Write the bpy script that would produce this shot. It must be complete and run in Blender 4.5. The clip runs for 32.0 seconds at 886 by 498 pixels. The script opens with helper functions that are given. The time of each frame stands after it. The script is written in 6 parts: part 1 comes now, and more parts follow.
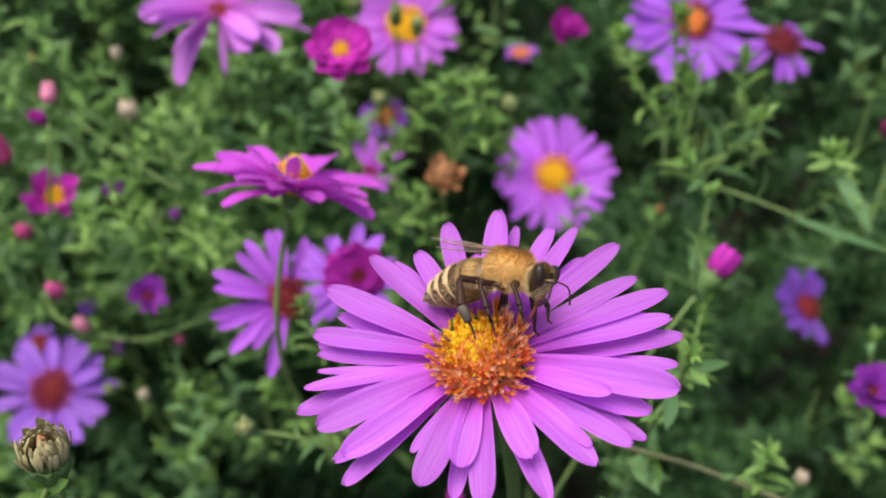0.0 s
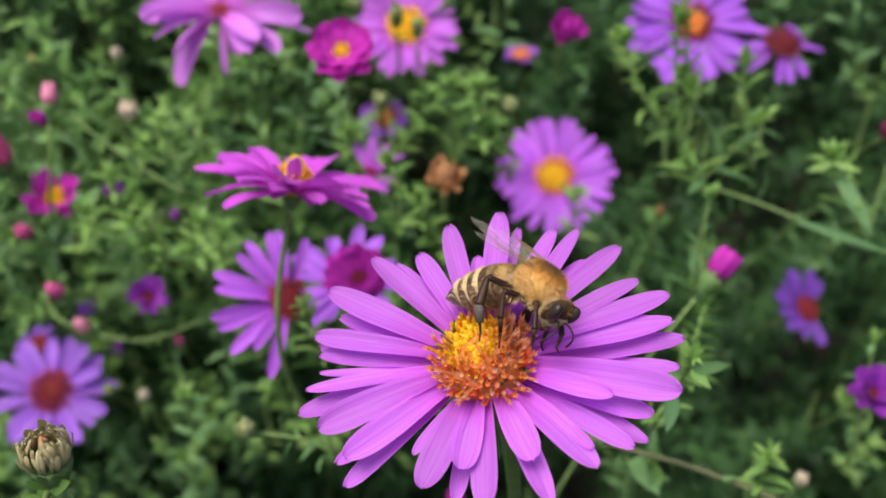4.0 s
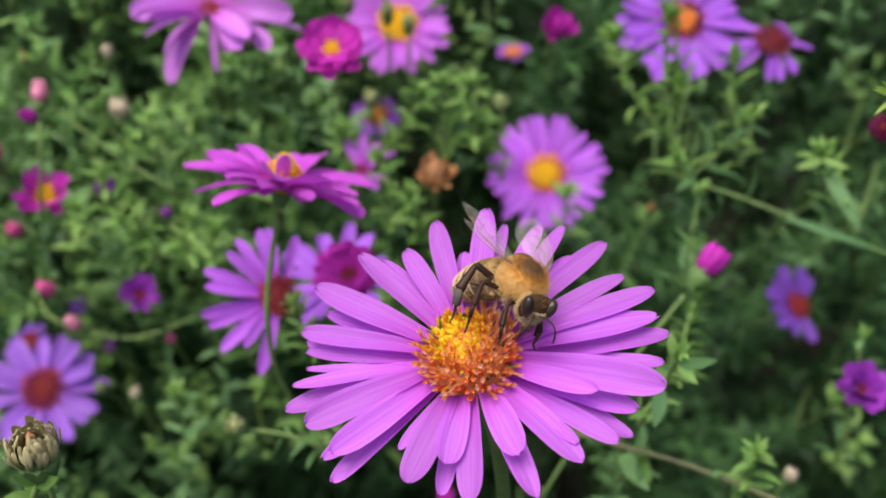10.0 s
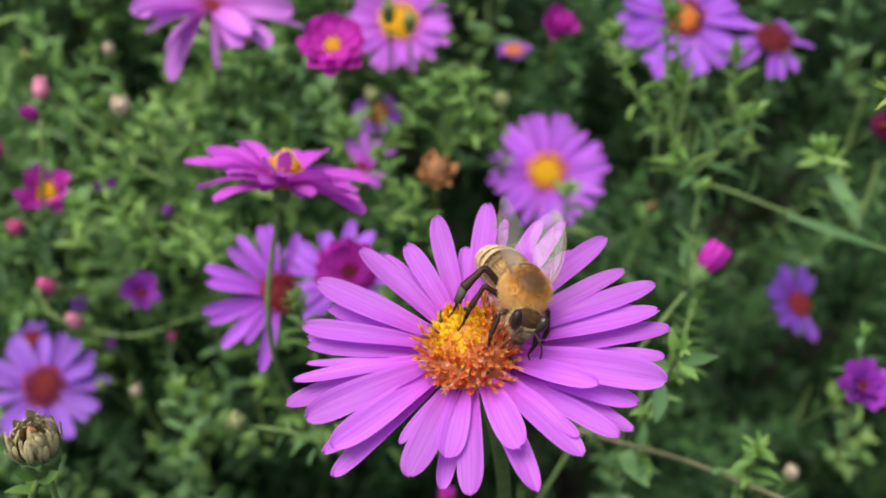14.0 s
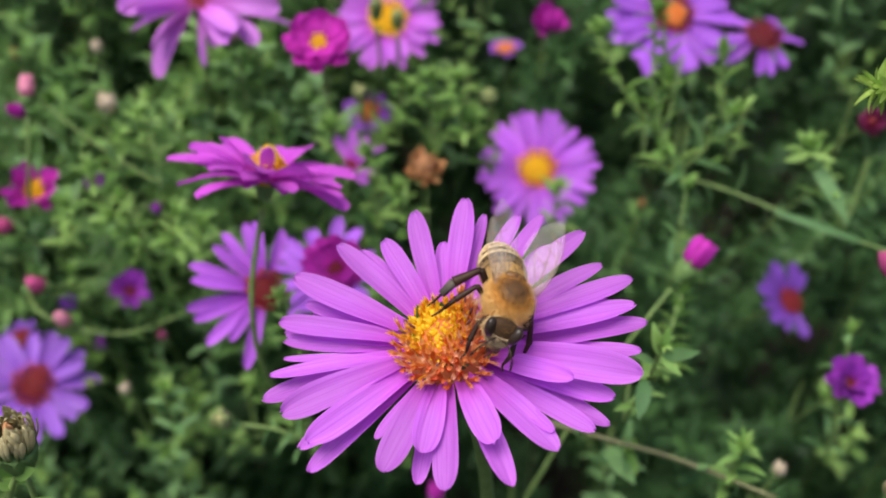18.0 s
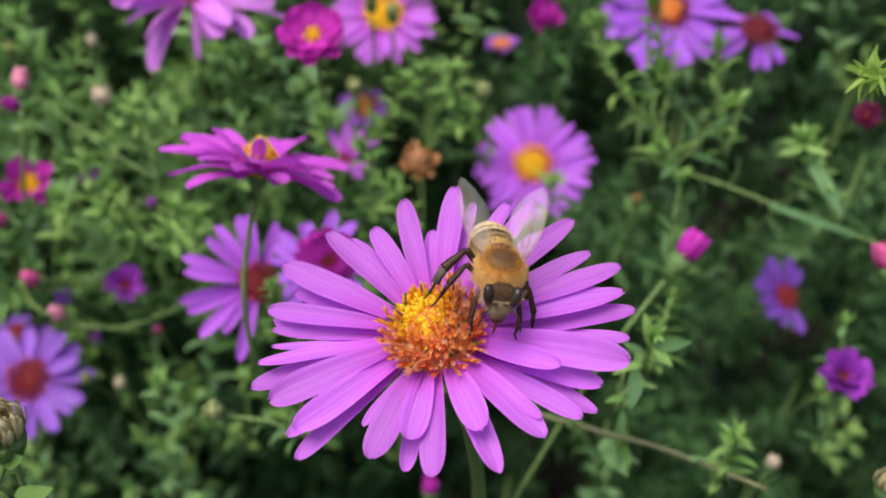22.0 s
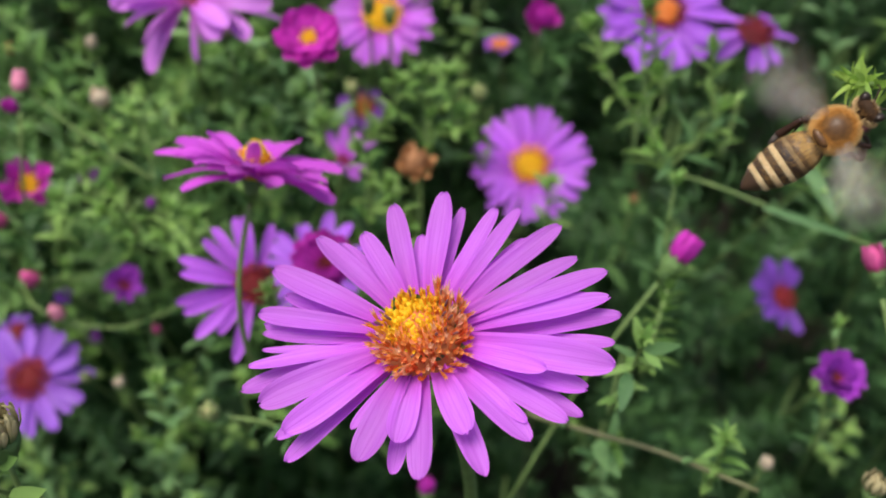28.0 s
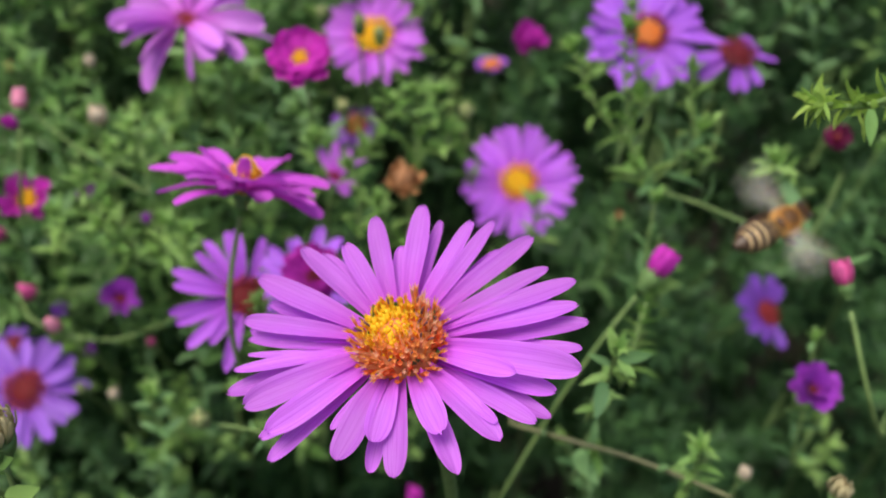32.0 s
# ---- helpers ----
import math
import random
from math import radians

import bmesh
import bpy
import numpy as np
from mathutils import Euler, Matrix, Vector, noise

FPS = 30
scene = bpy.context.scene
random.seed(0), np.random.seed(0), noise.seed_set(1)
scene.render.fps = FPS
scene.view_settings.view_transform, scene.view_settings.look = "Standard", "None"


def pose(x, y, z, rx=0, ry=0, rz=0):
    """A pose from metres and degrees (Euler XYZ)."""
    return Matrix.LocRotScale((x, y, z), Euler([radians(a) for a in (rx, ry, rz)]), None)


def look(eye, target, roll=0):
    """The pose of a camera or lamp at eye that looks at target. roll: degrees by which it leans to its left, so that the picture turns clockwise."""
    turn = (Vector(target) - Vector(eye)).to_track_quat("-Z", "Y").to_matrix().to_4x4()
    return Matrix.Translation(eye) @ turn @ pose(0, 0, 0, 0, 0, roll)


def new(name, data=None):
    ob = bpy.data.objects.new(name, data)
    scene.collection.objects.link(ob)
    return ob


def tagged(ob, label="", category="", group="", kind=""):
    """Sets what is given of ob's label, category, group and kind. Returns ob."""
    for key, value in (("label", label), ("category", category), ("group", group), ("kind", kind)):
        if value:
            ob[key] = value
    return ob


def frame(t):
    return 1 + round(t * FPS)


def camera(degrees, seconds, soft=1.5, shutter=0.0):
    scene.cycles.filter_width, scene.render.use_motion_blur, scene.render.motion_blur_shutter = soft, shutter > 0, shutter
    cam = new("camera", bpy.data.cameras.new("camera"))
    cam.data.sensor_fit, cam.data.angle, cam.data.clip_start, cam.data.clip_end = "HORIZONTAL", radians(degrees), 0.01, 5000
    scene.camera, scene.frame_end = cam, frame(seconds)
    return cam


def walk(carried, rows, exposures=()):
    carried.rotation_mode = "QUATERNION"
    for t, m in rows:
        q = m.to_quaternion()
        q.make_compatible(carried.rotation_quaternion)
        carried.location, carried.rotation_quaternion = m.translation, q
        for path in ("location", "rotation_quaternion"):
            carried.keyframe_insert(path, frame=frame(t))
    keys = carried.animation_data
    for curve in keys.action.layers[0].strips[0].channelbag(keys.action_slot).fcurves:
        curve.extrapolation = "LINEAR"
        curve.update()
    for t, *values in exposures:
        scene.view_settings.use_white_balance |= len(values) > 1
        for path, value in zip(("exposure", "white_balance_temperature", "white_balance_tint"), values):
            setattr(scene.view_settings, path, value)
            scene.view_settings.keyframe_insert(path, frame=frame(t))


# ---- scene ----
cam = camera(50.0, 32.0, soft=1.7, shutter=0.5)
PATH = [
    (0.0, pose(-0.00401, -0.06547, 0.61960, 50.000, 0.000, 0.000)),
    (0.5, pose(-0.00408, -0.06560, 0.61989, 49.996, 0.011, -0.010)),
    (1.0, pose(-0.00435, -0.06568, 0.62017, 50.011, -0.080, -0.021)),
    (1.5, pose(-0.00438, -0.06535, 0.62039, 49.994, -0.085, -0.007)),
    (2.0, pose(-0.00446, -0.06546, 0.62035, 50.022, -0.108, 0.008)),
    (2.5, pose(-0.00456, -0.06526, 0.62004, 49.977, -0.113, -0.021)),
    (3.0, pose(-0.00436, -0.06541, 0.61976, 50.024, -0.118, 0.033)),
    (3.5, pose(-0.00435, -0.06541, 0.61973, 50.024, -0.120, 0.015)),
    (5.5, pose(-0.00426, -0.06545, 0.62013, 49.975, -0.120, -0.024)),
    (6.0, pose(-0.00422, -0.06558, 0.61995, 50.035, -0.182, -0.024)),
    (6.5, pose(-0.00422, -0.06572, 0.61966, 50.045, -0.209, -0.058)),
    (7.0, pose(-0.00455, -0.06578, 0.61947, 50.001, -0.280, -0.160)),
    (7.5, pose(-0.00435, -0.06592, 0.61914, 50.021, -0.292, -0.144)),
    (8.0, pose(-0.00415, -0.06595, 0.61902, 49.981, -0.260, -0.184)),
    (8.5, pose(-0.00393, -0.06597, 0.61885, 49.977, -0.265, -0.205)),
    (9.0, pose(-0.00339, -0.06594, 0.61917, 49.946, -0.197, -0.184)),
    (9.5, pose(-0.00350, -0.06586, 0.61935, 49.944, -0.247, -0.249)),
    (10.0, pose(-0.00343, -0.06586, 0.61987, 49.915, -0.252, -0.270)),
    (10.5, pose(-0.00331, -0.06561, 0.62002, 49.860, -0.242, -0.260)),
    (11.0, pose(-0.00353, -0.06578, 0.61974, 49.922, -0.279, -0.302)),
    (11.5, pose(-0.00339, -0.06571, 0.61963, 49.874, -0.234, -0.283)),
    (12.0, pose(-0.00349, -0.06573, 0.61901, 49.944, -0.282, -0.298)),
    (12.5, pose(-0.00349, -0.06576, 0.61891, 49.860, -0.277, -0.272)),
    (13.0, pose(-0.00343, -0.06600, 0.61906, 49.882, -0.259, -0.227)),
    (13.5, pose(-0.00370, -0.06617, 0.61934, 49.908, -0.287, -0.249)),
    (14.0, pose(-0.00341, -0.06631, 0.61941, 49.953, -0.238, -0.203)),
    (14.5, pose(-0.00309, -0.06644, 0.61933, 49.985, -0.208, -0.225)),
    (16.5, pose(-0.00103, -0.06659, 0.61822, 49.928, -0.198, -0.282)),
    (17.0, pose(-0.00100, -0.06668, 0.61832, 49.938, -0.202, -0.324)),
    (17.5, pose(-0.00105, -0.06634, 0.61865, 49.862, -0.191, -0.348)),
    (18.0, pose(-0.00116, -0.06635, 0.61884, 49.914, -0.189, -0.340)),
    (18.5, pose(-0.00116, -0.06628, 0.61907, 49.874, -0.172, -0.304)),
    (19.0, pose(-0.00123, -0.06631, 0.61900, 49.900, -0.186, -0.316)),
    (19.5, pose(-0.00117, -0.06629, 0.61893, 49.915, -0.189, -0.311)),
    (20.0, pose(-0.00065, -0.06632, 0.61860, 49.934, -0.172, -0.230)),
    (20.5, pose(-0.00073, -0.06648, 0.61830, 49.904, -0.206, -0.288)),
    (21.0, pose(-0.00036, -0.06674, 0.61812, 49.893, -0.217, -0.265)),
    (21.5, pose(-0.00021, -0.06676, 0.61808, 49.835, -0.241, -0.294)),
    (22.0, pose(0.00001, -0.06705, 0.61789, 49.872, -0.219, -0.317)),
    (22.5, pose(0.00026, -0.06702, 0.61759, 49.803, -0.236, -0.289)),
    (23.0, pose(0.00080, -0.06734, 0.61694, 49.900, -0.207, -0.251)),
    (23.5, pose(0.00046, -0.06700, 0.61704, 49.716, -0.244, -0.376)),
    (24.0, pose(0.00128, -0.06671, 0.61660, 49.667, -0.124, -0.220)),
    (24.5, pose(0.00121, -0.06666, 0.61649, 49.610, -0.068, -0.179)),
    (25.0, pose(0.00074, -0.06680, 0.61671, 49.580, -0.075, -0.219)),
    (25.5, pose(0.00124, -0.06662, 0.61675, 49.594, -0.029, -0.030)),
    (27.5, pose(0.00124, -0.06716, 0.61852, 49.667, -0.092, -0.076)),
    (28.0, pose(0.00159, -0.06740, 0.61917, 49.733, -0.131, -0.088)),
    (28.5, pose(0.00184, -0.06763, 0.62009, 49.762, -0.080, -0.102)),
    (29.0, pose(0.00219, -0.06845, 0.62110, 49.885, -0.071, -0.063)),
    (29.5, pose(0.00214, -0.06889, 0.62180, 49.954, -0.140, -0.129)),
    (30.0, pose(0.00318, -0.06973, 0.62175, 50.220, -0.085, 0.003)),
    (30.5, pose(0.00320, -0.07066, 0.62180, 50.435, -0.153, -0.077)),
    (31.0, pose(0.00397, -0.07107, 0.62204, 50.622, -0.138, 0.074)),
    (31.5, pose(0.00388, -0.07137, 0.62205, 50.789, -0.251, 0.023)),
    (32.0, pose(0.00385, -0.07184, 0.62179, 50.836, -0.345, -0.046)),
]
walk(cam, PATH, exposures=[(0.0, 0.14), (14.0, 0.1), (32.0, 0.06)])
cam.data.dof.use_dof = True
cam.data.dof.focus_distance = 0.094
cam.data.dof.aperture_fstop = 25.0

# ---- sky and light: a bright overcast day ----
world = bpy.data.worlds.new("sky")
scene.world = world
world.use_nodes = True
wn = world.node_tree
sky = wn.nodes.new("ShaderNodeTexSky")
sky.sky_type = "NISHITA"
sky.sun_disc = False
sky.sun_elevation = radians(72)
sky.sun_rotation = radians(240)
sky.air_density = 1.0
sky.dust_density = 4.0
wn.links.new(sky.outputs[0], wn.nodes["Background"].inputs[0])
wn.nodes["Background"].inputs[1].default_value = 0.145

sun_data = bpy.data.lights.new("sun", "SUN")
sun_data.energy = 3.6
sun_data.angle = radians(35)
sun_data.color = (1.0, 0.96, 0.9)
sun = new("sun", sun_data)
sun.matrix_basis = look((-0.45, -0.25, 2.2), (0, 0.05, 0.5))

MM = 0.001


def mm(x, y, z):
    return Vector((x, y, z)) * MM


# ---- materials ----
def material(name):
    m = bpy.data.materials.new(name)
    m.use_nodes = True
    nt = m.node_tree
    bsdf = nt.nodes["Principled BSDF"]
    return m, nt, bsdf


def node(nt, kind, **values):
    n = nt.nodes.new(kind)
    for k, v in values.items():
        n.inputs[k].default_value = v
    return n


def ramp(nt, source, stops):
    r = nt.nodes.new("ShaderNodeValToRGB")
    el = r.color_ramp.elements
    while len(el) < len(stops):
        el.new(0.5)
    for e, (p, c) in zip(el, stops):
        e.position, e.color = p, (*c, 1)
    nt.links.new(source, r.inputs[0])
    return r.outputs[0]


def mixed(nt, fac, a, b, blend="MIX"):
    m = nt.nodes.new("ShaderNodeMix")
    m.data_type, m.blend_type = "RGBA", blend
    for sock, v in ((m.inputs[0], fac), (m.inputs[6], a), (m.inputs[7], b)):
        if hasattr(v, "is_linked"):
            nt.links.new(v, sock)
        else:
            sock.default_value = v if isinstance(v, float) else (*v, 1)
    return m.outputs[2]


def bumped(nt, bsdf, height, strength, distance):
    b = node(nt, "ShaderNodeBump", Strength=strength, Distance=distance)
    nt.links.new(height, b.inputs["Height"])
    nt.links.new(b.outputs[0], bsdf.inputs["Normal"])


def thin(nt, bsdf, colour, share):
    """Lets light through a thin leaf or petal."""
    t = nt.nodes.new("ShaderNodeBsdfTranslucent")
    nt.links.new(colour, t.inputs["Color"])
    mix = nt.nodes.new("ShaderNodeMixShader")
    mix.inputs[0].default_value = share
    nt.links.new(bsdf.outputs[0], mix.inputs[1])
    nt.links.new(t.outputs[0], mix.inputs[2])
    nt.links.new(mix.outputs[0], nt.nodes["Material Output"].inputs[0])


def petal_material(name, base, tip, vein, share=0.3):
    m, nt, bsdf = material(name)
    uv = nt.nodes.new("ShaderNodeUVMap")
    sep = nt.nodes.new("ShaderNodeSeparateXYZ")
    nt.links.new(uv.outputs[0], sep.inputs[0])
    info = nt.nodes.new("ShaderNodeObjectInfo")
    along = ramp(nt, sep.outputs[0], [(0.0, base), (0.55, tip), (1.0, tip)])
    # fine streaks that run from the base to the tip
    mp = node(nt, "ShaderNodeMapping", Scale=(1.2, 9.0, 1.0))
    nt.links.new(uv.outputs[0], mp.inputs[0])
    streak = node(nt, "ShaderNodeTexNoise", Scale=2.2, Detail=3.0)
    streak.noise_dimensions = "4D"
    rnd = node(nt, "ShaderNodeMath")
    rnd.operation = "MULTIPLY"
    rnd.inputs[1].default_value = 40.0
    nt.links.new(info.outputs["Random"], rnd.inputs[0])
    nt.links.new(rnd.outputs[0], streak.inputs["W"])
    nt.links.new(mp.outputs[0], streak.inputs["Vector"])
    sfac = ramp(nt, streak.outputs["Fac"], [(0.42, (0, 0, 0)), (0.66, (1, 1, 1))])
    f2 = node(nt, "ShaderNodeMath")
    f2.operation = "MULTIPLY"
    f2.inputs[1].default_value = 0.3
    nt.links.new(sfac, f2.inputs[0])
    col = mixed(nt, f2.outputs[0], along, vein)
    # furrow lines along the petal, mixed towards the darker vein colour
    wave = node(nt, "ShaderNodeMath")
    wave.operation = "MULTIPLY_ADD"
    wave.inputs[1].default_value, wave.inputs[2].default_value = 18.85, 3.1416
    nt.links.new(sep.outputs[1], wave.inputs[0])
    cosine = nt.nodes.new("ShaderNodeMath")
    cosine.operation = "COSINE"
    nt.links.new(wave.outputs[0], cosine.inputs[0])
    line = ramp(nt, cosine.outputs[0], [(0.84, (0, 0, 0)), (1.0, (0.3, 0.3, 0.3))])
    col = mixed(nt, line, col, vein)
    hsv = nt.nodes.new("ShaderNodeHueSaturation")
    nt.links.new(col, hsv.inputs["Color"])
    mr = node(nt, "ShaderNodeMapRange")
    mr.inputs["To Min"].default_value, mr.inputs["To Max"].default_value = 0.86, 1.14
    nt.links.new(info.outputs["Random"], mr.inputs["Value"])
    nt.links.new(mr.outputs[0], hsv.inputs["Value"])
    nt.links.new(hsv.outputs[0], bsdf.inputs["Base Color"])
    bsdf.inputs["Roughness"].default_value = 0.55
    bsdf.inputs["Specular IOR Level"].default_value = 0.3
    bsdf.inputs["Sheen Weight"].default_value = 0.05
    bumped(nt, bsdf, streak.outputs["Fac"], 0.2, 0.0003)
    thin(nt, bsdf, hsv.outputs[0], share)
    return m


def leaf_material(name, dark, light, island=False, share=0.25, gloss=0.5):
    m, nt, bsdf = material(name)
    if island:
        rnd = nt.nodes.new("ShaderNodeNewGeometry").outputs["Random Per Island"]
    else:
        rnd = nt.nodes.new("ShaderNodeObjectInfo").outputs["Random"]
    co = nt.nodes.new("ShaderNodeTexCoord")
    n1 = node(nt, "ShaderNodeTexNoise", Scale=260.0, Detail=3.0)
    nt.links.new(co.outputs["Object"], n1.inputs["Vector"])
    base = ramp(nt, rnd, [(0.0, dark), (1.0, light)])
    spots = ramp(nt, n1.outputs["Fac"], [(0.3, (0.75, 0.75, 0.7)), (0.7, (1.15, 1.15, 1.1))])
    col = mixed(nt, 1.0, base, spots, "MULTIPLY")
    nt.links.new(col, bsdf.inputs["Base Color"])
    bsdf.inputs["Roughness"].default_value = 0.45
    bsdf.inputs["Specular IOR Level"].default_value = gloss
    bumped(nt, bsdf, n1.outputs["Fac"], 0.3, 0.0005)
    thin(nt, bsdf, col, share)
    return m


def plain_material(name, a, b, scale=600.0, rough=0.6, bump=0.3, spec=0.4, share=0.0):
    m, nt, bsdf = material(name)
    co = nt.nodes.new("ShaderNodeTexCoord")
    n1 = node(nt, "ShaderNodeTexNoise", Scale=scale, Detail=4.0)
    nt.links.new(co.outputs["Object"], n1.inputs["Vector"])
    info = nt.nodes.new("ShaderNodeObjectInfo")
    add = node(nt, "ShaderNodeMath")
    add.operation = "MULTIPLY_ADD"
    add.inputs[1].default_value = 0.35
    nt.links.new(info.outputs["Random"], add.inputs[0])
    nt.links.new(n1.outputs["Fac"], add.inputs[2])
    col = ramp(nt, add.outputs[0], [(0.35, a), (0.9, b)])
    nt.links.new(col, bsdf.inputs["Base Color"])
    bsdf.inputs["Roughness"].default_value = rough
    bsdf.inputs["Specular IOR Level"].default_value = spec
    if bump:
        bumped(nt, bsdf, n1.outputs["Fac"], bump, 0.0003)
    if share:
        thin(nt, bsdf, col, share)
    return m


PETAL = petal_material("petal_violet", (0.66, 0.09, 0.68), (0.66, 0.19, 0.82), (0.47, 0.055, 0.62), 0.45)
PETAL_MID = petal_material("petal_purple", (0.46, 0.075, 0.60), (0.50, 0.13, 0.76), (0.32, 0.045, 0.50))
PETAL_SIDE = petal_material("petal_bright_magenta", (0.62, 0.05, 0.58), (0.70, 0.115, 0.74), (0.44, 0.025, 0.44), 0.4)
PETAL_PALE = petal_material("petal_lilac", (0.60, 0.12, 0.56), (0.64, 0.22, 0.74), (0.46, 0.10, 0.52))
PETAL_IRIS = petal_material("petal_iris", (0.29, 0.08, 0.52), (0.34, 0.13, 0.64), (0.2, 0.05, 0.42))
# indigo petals, with the shade of the deep foliage put into their colour
PETAL_INDIGO_SHADED = petal_material("petal_indigo_shaded", (0.17, 0.04, 0.34), (0.20, 0.065, 0.44), (0.12, 0.025, 0.26))
PETAL_BLUE = petal_material("petal_blue_violet", (0.37, 0.085, 0.56), (0.41, 0.12, 0.70), (0.26, 0.05, 0.48))
PETAL_DEEP = petal_material("petal_magenta", (0.52, 0.014, 0.37), (0.60, 0.035, 0.48), (0.36, 0.008, 0.27))
PETAL_DARK = petal_material("petal_dark_purple", (0.28, 0.02, 0.34), (0.40, 0.055, 0.54), (0.18, 0.012, 0.26))
PETAL_CRIMSON = petal_material("petal_crimson", (0.20, 0.012, 0.08), (0.30, 0.03, 0.13), (0.12, 0.006, 0.05))
PETAL_ROSE = petal_material("petal_rose", (0.55, 0.05, 0.22), (0.70, 0.12, 0.34), (0.42, 0.02, 0.16))
PETAL_PINK = petal_material("petal_pink", (0.75, 0.2, 0.36), (0.85, 0.36, 0.5), (0.6, 0.1, 0.26))
CREAM = petal_material("petal_withered_cream", (0.58, 0.50, 0.30), (0.72, 0.62, 0.46), (0.46, 0.32, 0.2))
TAN = petal_material("petal_withered_brown", (0.30, 0.11, 0.035), (0.54, 0.27, 0.11), (0.12, 0.04, 0.015))
YELLOW = plain_material("floret_yellow", (0.94, 0.60, 0.015), (0.97, 0.76, 0.06), 900, 0.5, 0.2, 0.3, 0.55)
ANTHER = plain_material("anther_brown", (0.10, 0.03, 0.045), (0.28, 0.11, 0.10), 900, 0.5, 0.2)
SALMON = plain_material("floret_salmon", (0.94, 0.48, 0.24), (0.97, 0.66, 0.44), 900, 0.5, 0.2, 0.3, 0.6)
ORANGE = plain_material("floret_orange", (0.92, 0.36, 0.07), (0.95, 0.54, 0.20), 900, 0.5, 0.2, 0.3, 0.6)
AMBER = plain_material("floret_amber", (0.92, 0.44, 0.03), (0.96, 0.62, 0.07), 900, 0.5, 0.2, 0.3, 0.55)
RUST = plain_material("floret_rust", (0.88, 0.22, 0.06), (0.94, 0.40, 0.17), 900, 0.5, 0.2, 0.3, 0.6)
MAROON = plain_material("floret_maroon", (0.08, 0.004, 0.010), (0.19, 0.012, 0.02), 900, 0.5, 0.2)
RED = plain_material("floret_red", (0.15, 0.007, 0.012), (0.30, 0.024, 0.028), 900, 0.5, 0.2)
LEAF = leaf_material("leaf_green", (0.095, 0.215, 0.075), (0.21, 0.39, 0.145))
LEAF_FRESH = leaf_material("leaf_fresh_green", (0.18, 0.36, 0.08), (0.34, 0.54, 0.15), False, 0.38)
LEAF_TIP = leaf_material("leaf_yellow_green", (0.22, 0.40, 0.05), (0.40, 0.58, 0.11), False, 0.4)
# shaded depth and lit face of one foliage, put into two leaf colours
LEAF_MASS = leaf_material("leaf_shaded_green", (0.026, 0.072, 0.026), (0.09, 0.195, 0.063), True, 0.2, 0.25)
LEAF_LIT = leaf_material("leaf_lit_green", (0.10, 0.22, 0.065), (0.24, 0.42, 0.13), True, 0.3, 0.4)
STEM = plain_material("stem_green", (0.10, 0.17, 0.045), (0.18, 0.27, 0.08), 400, 0.55, 0.3)
STEM_BROWN = plain_material("stem_brown_green", (0.10, 0.10, 0.045), (0.16, 0.17, 0.07), 400, 0.6, 0.3)
BRACT = plain_material("bract_green", (0.07, 0.15, 0.04), (0.16, 0.27, 0.08), 700, 0.55, 0.3, 0.4, 0.1)
BRACT_PETAL = petal_material("bract_inner", (0.16, 0.24, 0.07), (0.34, 0.40, 0.16), (0.12, 0.17, 0.05), 0.15)
BRACT_TIP = petal_material("bract_pale_tip", (0.13, 0.22, 0.05), (0.52, 0.45, 0.24), (0.2, 0.17, 0.07), 0.2)
CREAM_CORE = plain_material("bud_core_cream", (0.45, 0.44, 0.18), (0.6, 0.55, 0.3), 900, 0.7, 0.4)
TAN_CORE = plain_material("bud_core_brown", (0.3, 0.12, 0.05), (0.5, 0.25, 0.11), 700, 0.8, 0.6)
SOIL = plain_material("soil", (0.014, 0.011, 0.008), (0.04, 0.031, 0.021), 40, 0.95, 0.8, 0.1)


# ---- shapes ----
def mesh_of(name, verts, faces, mat, uvs=None, smooth=True):
    me = bpy.data.meshes.new(name)
    me.from_pydata(verts, [], faces)
    if uvs is not None:
        layer = me.uv_layers.new(name="UVMap")
        for poly in me.polygons:
            for li in poly.loop_indices:
                layer.data[li].uv = uvs[me.loops[li].vertex_index]
    if smooth:
        me.shade_smooth()
    me.materials.append(mat)
    return me


def part(name, me, parent, label="", m=None):
    ob = new(name, me)
    ob.parent = parent
    if m is not None:
        ob.matrix_basis = m
    if label:
        ob["label"] = label
    return ob


def thing(name, label, category, group="", m=None):
    ob = new(name)
    ob.empty_display_size = 0.002
    if m is not None:
        ob.matrix_basis = m
    return tagged(ob, label, category, group)


def frame_of(origin, normal, spin=0.0, towards=None):
    n = Vector(normal).normalized()
    ref = Vector((1, 0, 0)) if abs(n.x) < 0.9 else Vector((0, 1, 0))
    x = (ref - n * ref.dot(n)).normalized()
    y = n.cross(x)
    m = Matrix((x, y, n)).transposed().to_4x4()
    m.translation = origin
    return m @ Matrix.Rotation(radians(spin), 4, "Z")


